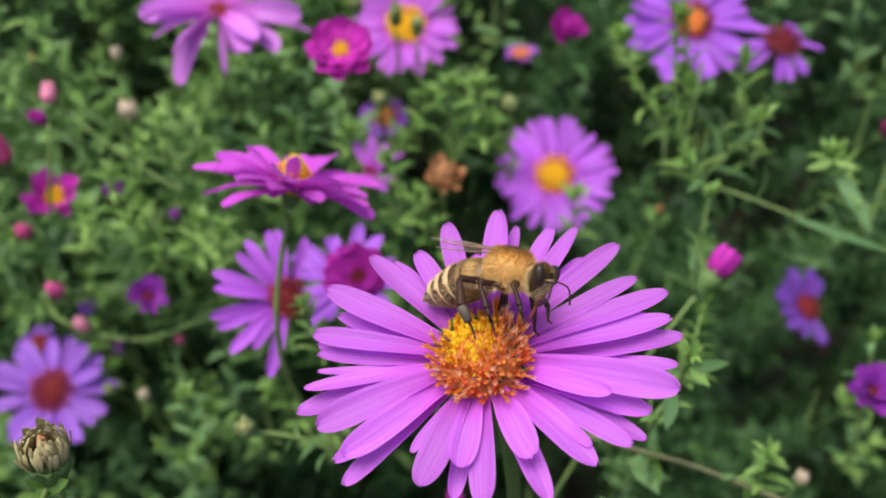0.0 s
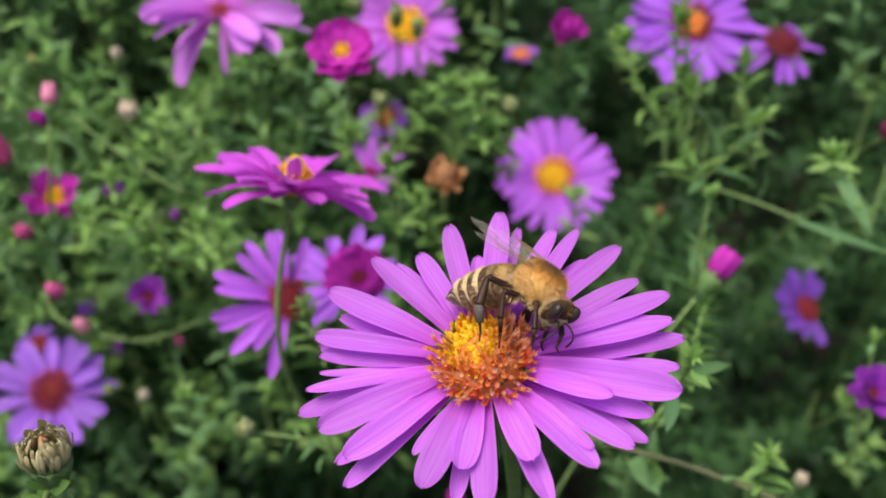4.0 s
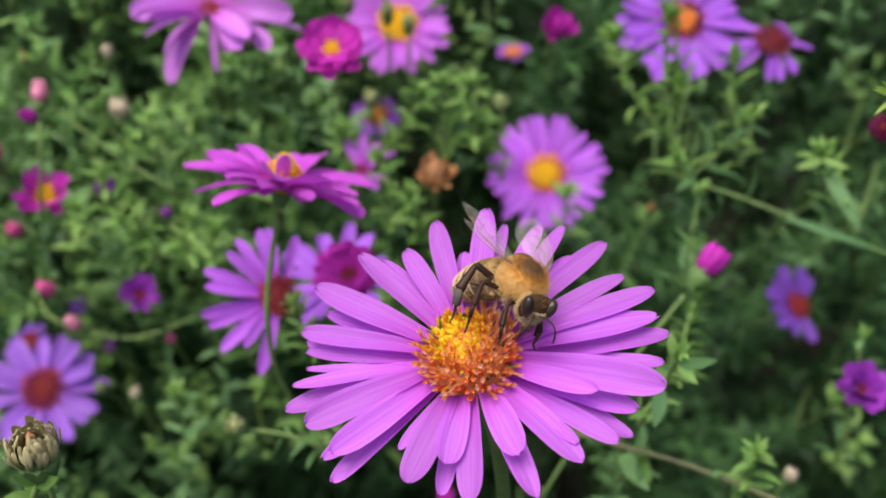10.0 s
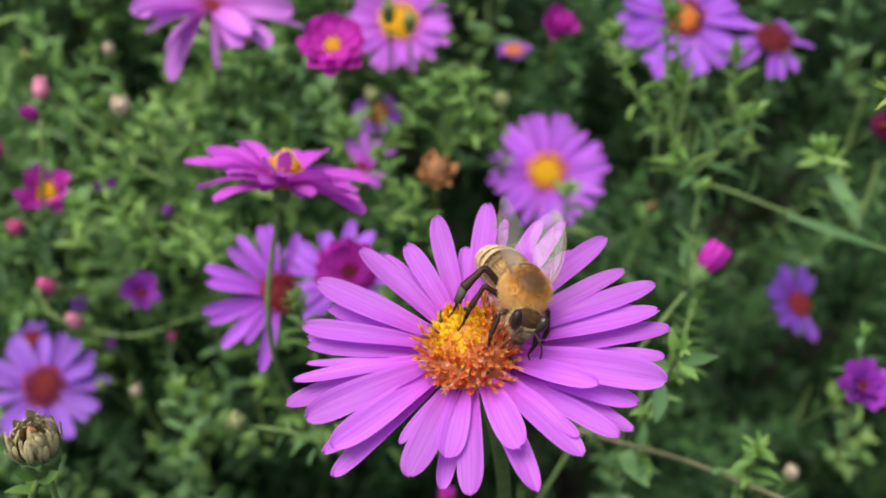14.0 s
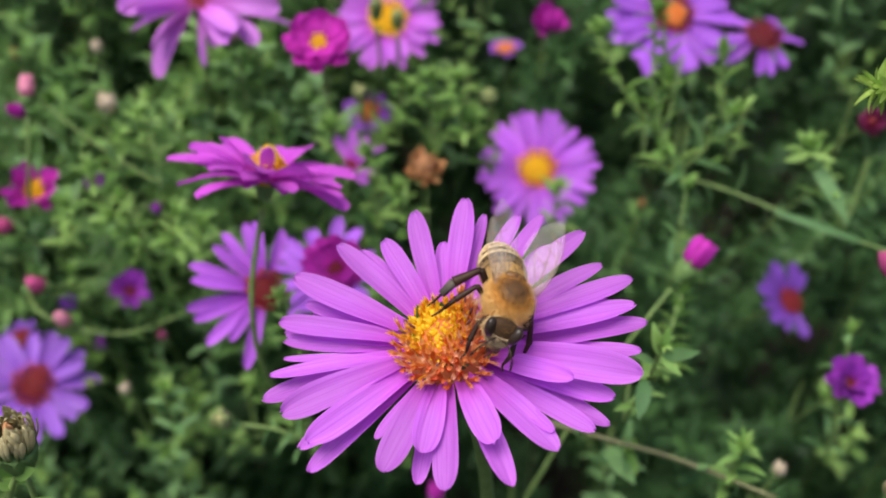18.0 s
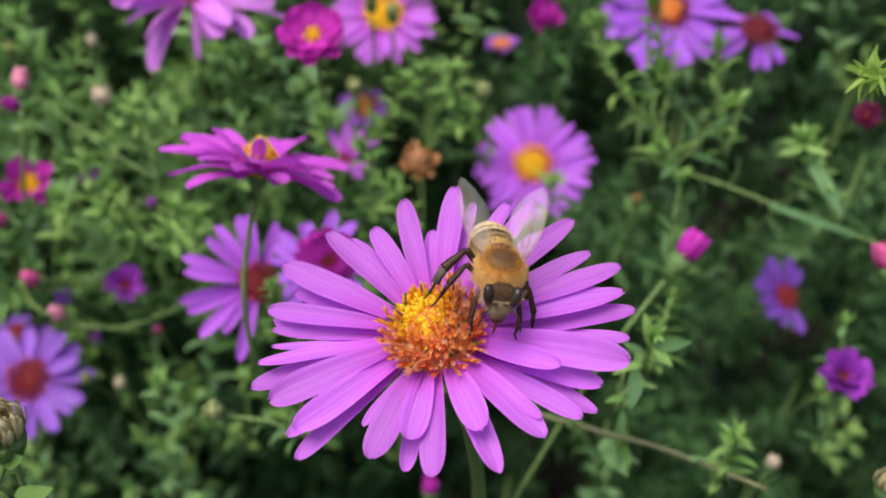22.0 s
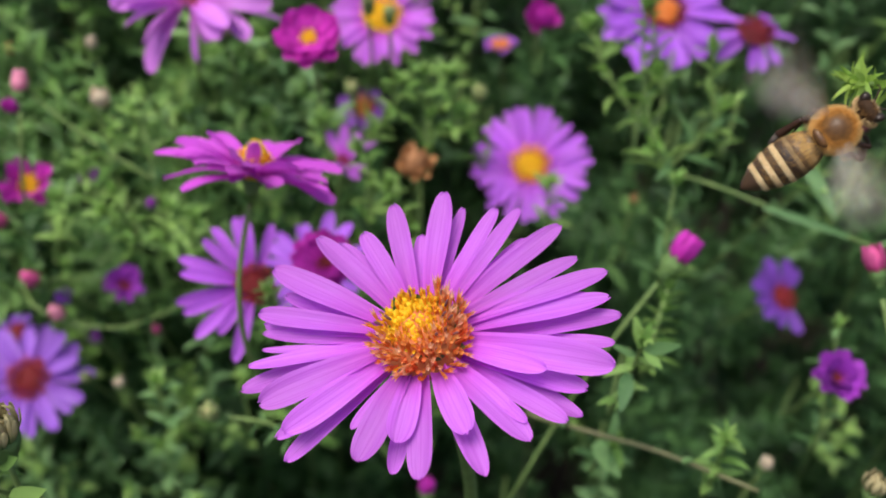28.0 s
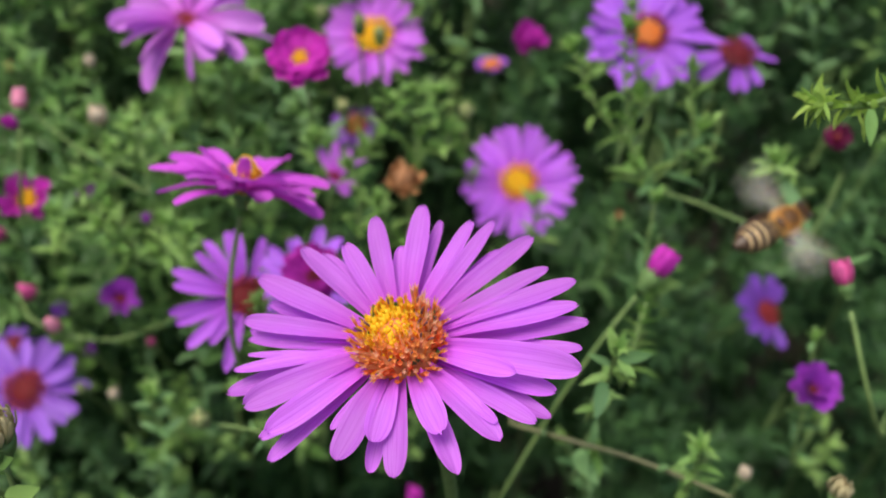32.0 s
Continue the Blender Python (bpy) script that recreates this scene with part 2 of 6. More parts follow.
def petal_mesh(name, mat, length, width, rise, bend, rows=8, cols=6, cup=0.16, twist=0.0, notch=0.04, waist=0.4, seed=0):
    """A strap-shaped petal from the origin along +x, with two furrows. rise: its slope at the base; bend: how far the slope turns along it, in degrees."""
    rng = random.Random(seed)
    verts, uvs, faces = [], [], []
    x = z = 0.0
    wob, wav = rng.uniform(-1, 1), rng.uniform(0, 6)
    wide = rng.uniform(0.58, 0.74)
    ridge = rng.uniform(-0.35, 0.35)
    lobe = [rng.uniform(-1, 1) for _ in range(cols + 1)]
    for i in range(rows + 1):
        s = 1 - (1 - i / rows) ** 1.5
        a = radians(rise + bend * s)
        if i:
            step = length * (s - 1 + (1 - (i - 1) / rows) ** 1.5)
            x += step * math.cos(a)
            z += step * math.sin(a)
        grow = min(1.0, s / wide)
        w = width * 0.5 * (waist + (1 - waist) * math.sin(grow * math.pi / 2) ** 1.2)
        if s > wide:
            w *= max(0.0, 1.0 - ((s - wide) / (1.0 - wide)) ** 2.6) ** 0.5
        w = max(w, width * 0.06)
        tw = radians(twist) * s
        for j in range(cols + 1):
            v = j / cols * 2 - 1
            dx = -notch * length * (0.4 + 0.6 * lobe[j]) if i == rows else 0.0
            fv = v - ridge
            up = width * (cup * (1.25 * math.sqrt(fv * fv + 0.03) + 0.25 * v * v) * (1.0 - 0.45 * s) + 0.02 * math.cos(v * 9.4) * (1 - 0.5 * s) + 0.06 * wob * v * math.sin(s * 5.0 + wav) + 0.03 * math.sin(s * 9 + wav))
            yy = v * w * math.cos(tw) - up * math.sin(tw)
            zz = v * w * math.sin(tw) + up * math.cos(tw)
            verts.append((x + dx - math.sin(a) * zz, yy + 0.035 * length * wob * s * s, z + math.cos(a) * zz))
            uvs.append((s, j / cols))
    for i in range(rows):
        for j in range(cols):
            a0 = i * (cols + 1) + j
            faces.append((a0, a0 + 1, a0 + cols + 2, a0 + cols + 1))
    return mesh_of(name, verts, faces, mat, uvs)


def tube_mesh(name, mat, pts, r0, r1, seg=7, rough=0.06):
    verts, faces = [], []
    n = len(pts)
    for i, p in enumerate(pts):
        d = (pts[min(i + 1, n - 1)] - pts[max(i - 1, 0)]).normalized()
        ref = Vector((0, 0, 1)) if abs(d.z) < 0.9 else Vector((1, 0, 0))
        u = d.cross(ref).normalized()
        v = d.cross(u)
        r = r0 + (r1 - r0) * i / (n - 1)
        for k in range(seg):
            a = 2 * math.pi * k / seg
            rr = r * (1 + rough * math.sin(3 * k + i * 1.7))
            verts.append(p + u * rr * math.cos(a) + v * rr * math.sin(a))
    for i in range(n - 1):
        for k in range(seg):
            faces.append((i * seg + k, i * seg + (k + 1) % seg, (i + 1) * seg + (k + 1) % seg, (i + 1) * seg + k))
    faces.append(tuple(range(seg))[::-1])
    faces.append(tuple(range((n - 1) * seg, n * seg)))
    return mesh_of(name, [tuple(v) for v in verts], faces, mat)


def curve_points(pts, steps=6):
    """A smooth line through the given points."""
    out = []
    for i in range(len(pts) - 1):
        p0, p1, p2, p3 = pts[max(i - 1, 0)], pts[i], pts[i + 1], pts[min(i + 2, len(pts) - 1)]
        for k in range(steps):
            t = k / steps
            out.append(0.5 * ((2 * p1) + (p2 - p0) * t + (2 * p0 - 5 * p1 + 4 * p2 - p3) * t * t + (3 * p1 - p0 - 3 * p2 + p3) * t ** 3))
    out.append(pts[-1])
    return out


def join_raw(chunks):
    verts, faces, uvs = [], [], []
    for v, f, u in chunks:
        o = len(verts)
        verts += v
        faces += [tuple(i + o for i in q) for q in f]
        uvs += u
    return verts, faces, uvs


def leaf_raw(length, width, droop, fold=0.25, rows=4):
    """A small lance-shaped leaf along +x, folded a little on its midrib."""
    verts, faces = [], []
    x = z = 0.0
    for i in range(rows + 1):
        s = i / rows
        a = radians(18 - droop * s)
        if i:
            x += length / rows * math.cos(a)
            z += length / rows * math.sin(a)
        w = width * 0.5 * (math.sin(math.pi * (0.12 + 0.88 * s ** 0.85)) ** 0.8 if i < rows else 0.04)
        for v in (-1, 0, 1):
            verts.append((x, v * w, z + fold * w * abs(v)))
    for i in range(rows):
        for j in range(2):
            a0 = i * 3 + j
            faces.append((a0, a0 + 1, a0 + 4, a0 + 3))
    return verts, faces


def dome_mesh(name, mat, r, h, rings=6, seg=18, bump=0.0, seed=0):
    rng = random.Random(seed)
    verts, faces = [(0, 0, h)], []
    for i in range(1, rings + 1):
        a = i / rings * math.pi / 2
        for k in range(seg):
            b = 2 * math.pi * k / seg
            q = 1 + bump * rng.uniform(-1, 1)
            verts.append((r * math.sin(a) * math.cos(b) * q, r * math.sin(a) * math.sin(b) * q, h * math.cos(a) * q))
    for k in range(seg):
        faces.append((0, 1 + k, 1 + (k + 1) % seg))
    for i in range(rings - 1):
        for k in range(seg):
            a0, b0 = 1 + i * seg, 1 + (i + 1) * seg
            faces.append((a0 + k, b0 + k, b0 + (k + 1) % seg, a0 + (k + 1) % seg))
    faces.append(tuple(range(1 + (rings - 1) * seg, 1 + rings * seg))[::-1])
    return mesh_of(name, verts, faces, mat)


def floret_mesh(name, mat, r, h, open_tip, seed=0):
    """A small tube that widens into five pointed lobes, or a closed round one where open_tip is 0."""
    rng = random.Random(seed)
    verts, faces = [], []
    if not open_tip:
        for rr, z in ((0.75, 0.0), (0.95, 0.4), (0.9, 0.7), (0.55, 0.93)):
            for k in range(6):
                a = math.pi * k / 3
                verts.append((r * rr * math.cos(a), r * rr * math.sin(a), z * h))
        verts.append((0, 0, h))
        for i in range(3):
            for k in range(6):
                faces.append((i * 6 + k, i * 6 + (k + 1) % 6, i * 6 + 6 + (k + 1) % 6, i * 6 + 6 + k))
        for k in range(6):
            faces.append((18 + k, 18 + (k + 1) % 6, 24))
        return mesh_of(name, verts, faces, mat)
    lean = rng.uniform(-0.25, 0.25)
    for i, (rr, z) in enumerate(((0.5, 0.0), (0.62, 0.45), (0.85, 0.8))):
        for k in range(5):
            a = 2 * math.pi * k / 5
            verts.append((r * rr * math.cos(a) + lean * z * z * h, r * rr * math.sin(a), z * h))
    for k in range(5):
        a = 2 * math.pi * (k + 0.5) / 5
        verts.append((r * open_tip * math.cos(a) + lean * h, r * open_tip * math.sin(a), h * rng.uniform(0.95, 1.12)))
    for i in range(2):
        for k in range(5):
            faces.append((i * 5 + k, i * 5 + (k + 1) % 5, i * 5 + 5 + (k + 1) % 5, i * 5 + 5 + k))
    for k in range(5):
        faces.append((10 + k, 10 + (k + 1) % 5, 15 + k))
    verts.append((lean * h, 0, h * 0.75))
    for k in range(5):
        faces.append((10 + (k + 1) % 5, 10 + k, 20))
    return mesh_of(name, verts, faces, mat)


CUP = dome_mesh("calyx", BRACT, 0.72, -0.95)
CUP.flip_normals()
BRACTS = [mesh_of("bract", *leaf_raw(1.0, w, d, 0.4, 3), BRACT) for w, d in ((0.5, -10), (0.42, 5), (0.55, -25))]


def add_calyx(ob, r, h, seed=0, rings=2, n=9, mat=None):
    """The green cup under a bloom, with its overlapping bracts; it opens towards +z."""
    rng = random.Random(seed)
    cup = part("calyx", CUP, ob, "green calyx of overlapping bracts", Matrix.Diagonal((r, r, h, 1)))
    inv = Matrix.Diagonal((1 / r, 1 / r, 1 / h, 1))
    for ring in range(rings):
        for k in range(n):
            a = 2 * math.pi * (k + 0.5 * ring) / n + rng.uniform(-0.12, 0.12)
            ln = h * rng.uniform(0.72, 0.95)
            m = Matrix.Rotation(a, 4, "Z") @ Matrix.Translation((r * (0.42 + 0.16 * ring), 0, -h * (0.95 - ring * 0.33))) @ Matrix.Rotation(radians(-(62 - ring * 6) + rng.uniform(-9, 9)), 4, "Y")
            part("bract", BRACTS[k % 3], cup, "", inv @ m @ Matrix.Diagonal((ln, ln, ln, 1)))


OPEN = Vector((0, -0.07, 0.62))  # the open side of the bush


def stem_to(parent, origin, normal, length=70, r=0.5, drop=(0, 70, -55), mat=None):
    """The stalk of a flower, in the thing's own space: down its axis and then towards the ground."""
    n = Vector(normal).normalized()
    p0 = origin - n * 2.5 * MM
    sway = 0.0 if drop[0] else random.Random(int(abs(origin.x + origin.z) * 1e5)).uniform(-0.45, 0.45)
    drop = Vector(drop).normalized() if drop[0] else (origin - OPEN).normalized() + Vector((sway * 0.15, 0, -0.05))
    p1 = p0 - n * length * 0.22 * MM
    p2 = p1 + (Vector(drop).normalized() * 0.6 - n * 0.4) * length * 0.35 * MM
    p3 = p2 + Vector(drop).normalized() * length * 0.6 * MM
    away = (p3 - OPEN).normalized()
    p4 = p3 + away * 0.15
    p5 = Vector((p4.x * 1.05, p4.y + 0.05, 0.0))
    inv = parent.matrix_basis.inverted()
    pts = [inv @ p for p in curve_points([p0, p1, p2, p3, p4, p5], 5)]
    return part("stem", tube_mesh("stem", mat or STEM, pts, r * MM, r * 1.25 * MM), parent)


def extra_petals(ob, mat, rows, disc, seed):
    """Loose petals that break the ring of a bloom: azimuth, length, width, rise and bend."""
    for k, (az, ln, width, rise, bend) in enumerate(rows):
        me = petal_mesh("petal", mat, ln * MM, width * MM, rise, bend, twist=18 * (-1) ** k, seed=seed + k)
        part("petal", me, ob, "", Matrix.Rotation(radians(az), 4, "Z") @ Matrix.Translation((disc * 0.7 * MM, 0, 0.4 * MM)))


CLEAR = []  # centre and radius of the blooms, which stand free of the leaves before them


def aster(label, centre, normal, radius, petals, width, mat, disc, disc_mat, rise=8, bend=-12, spin=0.0, seed=1, rings=2, gap=(), drop=(0, 70, -55), jitter=1.0, disc_h=0.45, name="aster_flower", group="asters in bloom", stem_len=70, calyx=1.0, edge_mat=None, stem_mat=None):
    """A daisy-like bloom: petals in rings round a disc of florets, on a calyx and a stalk. Sizes in mm."""
    rng = random.Random(seed)
    m = frame_of(mm(*centre), normal, spin)
    ob = thing(name, label, "flower" if name == "aster_flower" else "flower bud", group, m)
    r = radius * MM
    dr = disc * MM
    variants = [petal_mesh("petal", mat, 1.0, width / (radius - disc * 0.6), rise * q, bend * q + rng.uniform(-10, 10) * jitter, twist=rng.uniform(-25, 25) * jitter, seed=seed * 10 + k) for k, q in enumerate((0.6, 1.0, 1.5, 0.8))]
    for k in range(petals):
        ring = k % rings
        a = 360 * k / petals + rng.uniform(-0.35, 0.35) * 360 / petals * jitter
        if any((a - g0) % 360 < (g1 - g0) for g0, g1 in gap):
            continue
        ln = (r - dr * 0.6) * rng.uniform(0.85, 1.06) * (1 - 0.08 * ring)
        pm = Matrix.Rotation(radians(a), 4, "Z") @ Matrix.Translation((dr * 0.6, 0, (-0.35 + 0.25 * ring) * MM)) @ Matrix.Rotation(radians(rng.uniform(-7, 7) * jitter - 4 * ring), 4, "Y") @ Matrix.Rotation(radians(rng.uniform(-14, 14) * jitter), 4, "X") @ Matrix.Diagonal((ln, ln, ln, 1))
        part("petal", variants[rng.randrange(4)], ob, "", pm)
    if disc_mat:
        d = part("disc", dome_mesh("disc", disc_mat, dr * 0.9, dr * disc_h, bump=0.05, seed=seed), ob, "")
        fl = [floret_mesh("floret", disc_mat, dr * 0.14, dr * 0.3, 0, k) for k in range(3)]
        fe = [floret_mesh("floret", edge_mat or disc_mat, dr * 0.14, dr * 0.42, 1.7, k + 5) for k in range(3)]
        for k in range(46):
            q = math.sqrt((k + 0.5) / 46)
            a = k * 2.39996
            rr = dr * 0.95 * q
            z = dr * disc_h * math.sqrt(max(0, 1 - (q * 0.95) ** 2)) * 0.8
            fm = Matrix.Translation((rr * math.cos(a), rr * math.sin(a), z)) @ Matrix.Rotation(a, 4, "Z") @ Matrix.Rotation(radians(38 * q), 4, "Y")
            part("floret", (fe if q > 0.72 else fl)[k % 3], d, "", fm)
    add_calyx(ob, dr * 0.85 * calyx, dr * 1.1 * calyx, seed)
    CLEAR.append((mm(*centre), radius * 1.25 * MM))
    stem_to(ob, mm(*centre) - Vector(normal).normalized() * dr * 0.6, normal, stem_len, 0.42, drop, stem_mat)
    return ob


def bud(label, centre, normal, radius, mat, length=None, closed=0.8, n=16, seed=1, drop=(0, 70, -55), name="aster_bud", stem_len=60, calyx=1.0, core=None, core_r=0.5, slim=0.75, crumple=0.0):
    """An unopened or half-open bloom: upright petals that curl in over the middle, in a green cup."""
    rng = random.Random(seed)
    m = frame_of(mm(*centre), normal, rng.uniform(0, 90))
    ob = thing(name, label, "flower bud", "aster buds", m)
    r = radius * MM
    ln = (length or radius * 1.9) * MM
    rise = 20 + 50 * closed
    mesh = [petal_mesh("petal", mat, ln * q, r * slim, rise, 75 * closed + rng.uniform(-15, 15), rows=6, cols=3, cup=0.3, seed=seed + k) for k, q in enumerate((1.0, 0.9, 0.8))]
    for k in range(n):
        a = 2 * math.pi * k / n + rng.uniform(-0.15, 0.15)
        inner = 0.5 if k % 2 else 0.85
        part("petal", mesh[k % 3], ob, "", Matrix.Rotation(a, 4, "Z") @ Matrix.Translation((r * inner * 0.7, 0, 0)) @ Matrix.Rotation(radians(rng.uniform(-1, 1) * crumple), 4, "Y") @ Matrix.Rotation(radians(rng.uniform(-1, 1) * crumple), 4, "X"))
    if core:
        part("disc", dome_mesh("disc", core, r * core_r, r * 1.1, bump=0.12, seed=seed), ob)
    add_calyx(ob, r * 0.85 * calyx, r * 1.05 * calyx, seed)
    CLEAR.append((mm(*centre), radius * 1.1 * MM))
    stem_to(ob, mm(*centre) - Vector(normal).normalized() * r * 0.8, normal, stem_len, 0.36, drop)
    return ob


# ---- ground ----
def ground():
    n = 48
    verts, faces = [], []
    for i in range(n + 1):
        for j in range(n + 1):
            u, v = i / n * 2 - 1, j / n * 2 - 1
            x, y = math.copysign(abs(u) ** 4, u) * 400, math.copysign(abs(v) ** 4, v) * 400
            verts.append((x, y, 0.015 * noise.noise(Vector((x * 6, y * 6, 0)))))
    for i in range(n):
        for j in range(n):
            a = i * (n + 1) + j
            faces.append((a, a + n + 1, a + n + 2, a + 1))
    tagged(new("ground", mesh_of("ground", verts, faces, SOIL)), "dark brown garden soil under the asters", "ground", kind="structure")


ground()

# ---- the bloom that the bee visits ----
TOP_PETALS = [  # azimuth, reach, width and height of the tip over the flower's plane
    (81, 17.3, 2.9, 1.5), (62, 16.3, 2.2, 1.5), (52, 17.5, 2.0, 1.5), (41, 18.9, 2.6, 0.5),
    (27, 17.7, 2.2, 0.5), (17, 19.7, 2.9, 0.5), (8, 19.0, 2.8, 0.3), (-14, 19.1, 3.6, 1.2),
    (-24, 13.4, 2.4, 3.0), (-49, 15.4, 3.2, 0.5), (-68, 11.8, 3.2, 1.5), (-91, 14.6, 2.9, 0.0),
    (-102, 11.6, 3.1, 1.2), (-115, 14.1, 3.3, 0.6), (-145, 16.5, 3.0, 0.5), (-161, 17.5, 3.4, 0.7),
    (-173, 18.1, 1.9, 0.8), (167, 17.9, 2.4, 1.0), (152, 18.5, 3.2, 1.5), (132, 17.3, 2.6, 1.2),
    (116, 14.5, 2.4, 1.2), (103, 16.6, 2.6, 1.2),
]
LOW_PETALS = [
    (76, 16.8, 1.7, -0.5), (66, 12.7, 2.2, 0.0), (45, 15.7, 2.2, -0.5), (14, 17.2, 2.2, -1.0),
    (3, 19.8, 2.8, -0.8), (-4, 18.9, 2.4, -0.6), (-23, 16.9, 2.8, -1.0), (-28, 17.3, 2.6, -2.0),
    (-35, 16.6, 2.2, -0.5), (-44, 14.0, 1.4, 0.8), (-68, 15.3, 2.8, -1.0), (-105, 13.4, 2.0, -2.5),
    (-129, 11.6, 1.3, 0.0), (-143, 18.0, 2.2, -3.0), (-149, 17.5, 2.2, -1.5), (-169, 19.5, 2.8, -1.2),
    (-179, 17.0, 1.3, 0.0), (174, 17.4, 2.0, -0.4), (167, 17.9, 1.8, -1.2), (155, 17.0, 2.4, -1.0),
    (125, 16.2, 2.2, -0.5), (93, 12.9, 2.2, -0.2), (157, 16.3, 2.2, -2.0), (58, 17.0, 2.2, -1.5),
]
FLOWER = Vector((0, 0, 0.55))
FLOWER_UP = (-0.156, -0.279, 0.947)


def main_flower():
    m = frame_of(FLOWER, FLOWER_UP)
    ob = thing("aster_flower", "large open violet aster with a yellow and orange disc", "flower", "asters in bloom", m)
    rng = random.Random(4)
    for layer, rows in ((0, TOP_PETALS), (1, LOW_PETALS)):
        for k, (az, reach, width, tip) in enumerate(rows):
            base = 3.1
            h0 = 0.3 - 0.9 * layer
            run = reach - base
            ln = math.hypot(run, tip - h0)
            mean = math.degrees(math.atan2(tip - h0, run))
            bend = rng.uniform(-16, -4) if layer == 0 else rng.uniform(-12, 4)
            me = petal_mesh("petal", PETAL, ln * 1.01 * MM, width * 0.92 * MM, mean - bend / 2, bend, rows=16, cols=10, cup=0.17, twist=rng.uniform(-24, 24), notch=0.02, waist=0.46, seed=k + 50 * layer)
            part("petal", me, ob, "", Matrix.Rotation(radians(az), 4, "Z") @ Matrix.Translation((base * MM, 0, h0 * MM)))
    R, H = 4.45, 3.2
    disc = part("disc", dome_mesh("disc", RUST, R * 1.0 * MM, H * 0.99 * MM, 10, 30, 0.03), ob, "domed disc, yellow in the middle and orange at the rim")
    part("disc_centre", dome_mesh("disc_centre", YELLOW, R * 0.66 * MM, 0.75 * MM, 6, 24, 0.04), disc, "bright yellow middle", Matrix.Translation(mm(-0.5, 0.7, H * 0.66)))
    kinds = {}
    for key, mat, r, h, o in (("b", YELLOW, 0.31, 1.0, 0), ("y", YELLOW, 0.2, 1.5, 0.8), ("t", AMBER, 0.21, 1.7, 1.0), ("o", ORANGE, 0.24, 2.5, 1.1), ("s", SALMON, 0.22, 2.7, 1.25), ("r", RUST, 0.26, 2.3, 1.1)):
        kinds[key] = [floret_mesh("floret", mat, r * MM, h * MM, o, k) for k in range(4)]
    total = 310
    for k in range(total):
        q = math.sqrt((k + 0.5) / total)
        a = k * 2.39996 + rng.uniform(-0.1, 0.1)
        x, y = R * q * math.cos(a), R * q * math.sin(a)
        z = H * math.sqrt(max(0.0, 1 - (0.97 * q) ** 2)) * 0.85 - 0.2
        warm = 0.92 * q + rng.uniform(-0.13, 0.13) + 0.3 * (x - 1.2 * y) / R
        key = rng.choice("bby") if warm < 0.34 else rng.choice("yytt") if warm < 0.56 else rng.choice("otsso") if warm < 0.9 else rng.choice("rrossr")
        tilt = 30 * q ** 2 + rng.uniform(-20, 20)
        fm = Matrix.Translation(mm(x, y, z)) @ Matrix.Rotation(a, 4, "Z") @ Matrix.Rotation(radians(tilt), 4, "Y") @ Matrix.Rotation(rng.uniform(0, 6.28), 4, "Z")
        s = rng.uniform(0.78, 1.18)
        part("floret", kinds[key][k % 4], disc, "", fm @ Matrix.Diagonal((s, s, s * rng.uniform(0.8, 1.2), 1)))
    anther = floret_mesh("anther", ANTHER, 0.15 * MM, 1.0 * MM, 0, 2)
    for k in range(14):
        a, q = rng.uniform(0, 6.283), rng.uniform(0.45, 0.92)
        z = H * math.sqrt(1 - q * q) * 0.85 + 1.9 - 0.4 * q
        fm = Matrix.Translation(mm(R * 1.04 * q * math.cos(a), R * 1.04 * q * math.sin(a), z)) @ Matrix.Rotation(a, 4, "Z") @ Matrix.Rotation(radians(35 * q + rng.uniform(-15, 15)), 4, "Y")
        part("anther", anther, disc, "dark purplish brown anther tube", fm)
    add_calyx(ob, 4.0 * MM, 5.0 * MM, 3, 3, 12)
    stem_to(ob, FLOWER - Vector(FLOWER_UP).normalized() * 3 * MM, FLOWER_UP, 110, 0.9, (-0.02, 0.25, -1))
    return ob


main_flower()


# ---- leafy shoots ----
LEAVES = [mesh_of("leaf", *leaf_raw(1.0, w, d, f), mt) for w, d, f, mt in ((0.28, 40, 0.3, LEAF), (0.23, 70, 0.3, LEAF), (0.32, 20, 0.3, LEAF), (0.26, 55, 0.4, LEAF))]
FRESH = [mesh_of("leaf", *leaf_raw(1.0, w, d, f), mt) for w, d, f, mt in ((0.34, 40, 0.3, LEAF_FRESH), (0.28, 60, 0.3, LEAF_FRESH), (0.36, 15, 0.3, LEAF_FRESH), (0.31, 45, 0.4, LEAF_FRESH))]


BRIGHT = [mesh_of("leaf", *leaf_raw(1.0, w, d, f), LEAF_TIP) for w, d, f in ((0.24, 35, 0.3), (0.2, 50, 0.3), (0.24, 15, 0.3), (0.22, 40, 0.4))]


def shoot_plan(rng, pts, leaf, count, tip=6):
    """Poses of the leaves along a line of points (base to tip): a spiral of leaves and a rosette at the tip."""
    out = []
    n = len(pts) - 1
    for k in range(count + tip):
        at_tip = k >= count
        s = rng.uniform(0.93, 1.0) if at_tip else (k + 0.6) / count
        f = s * n
        i = min(int(f), n - 1)
        p = pts[i].lerp(pts[i + 1], f - i)
        d = (pts[i + 1] - pts[i]).normalized()
        a = k * 2.39996 + rng.uniform(-0.4, 0.4)
        ln = leaf * (0.55 if at_tip else 1.0 - 0.35 * s) * rng.uniform(0.75, 1.2)
        lift = radians(rng.uniform(35, 75) if at_tip else rng.uniform(5, 50))
        q = d.to_track_quat("Z", "Y").to_matrix().to_4x4()
        m = Matrix.Translation(p) @ q @ Matrix.Rotation(a, 4, "Z") @ Matrix.Rotation(-lift, 4, "Y") @ Matrix.Diagonal((ln, ln, ln, 1))
        out.append((m, at_tip))
    return out


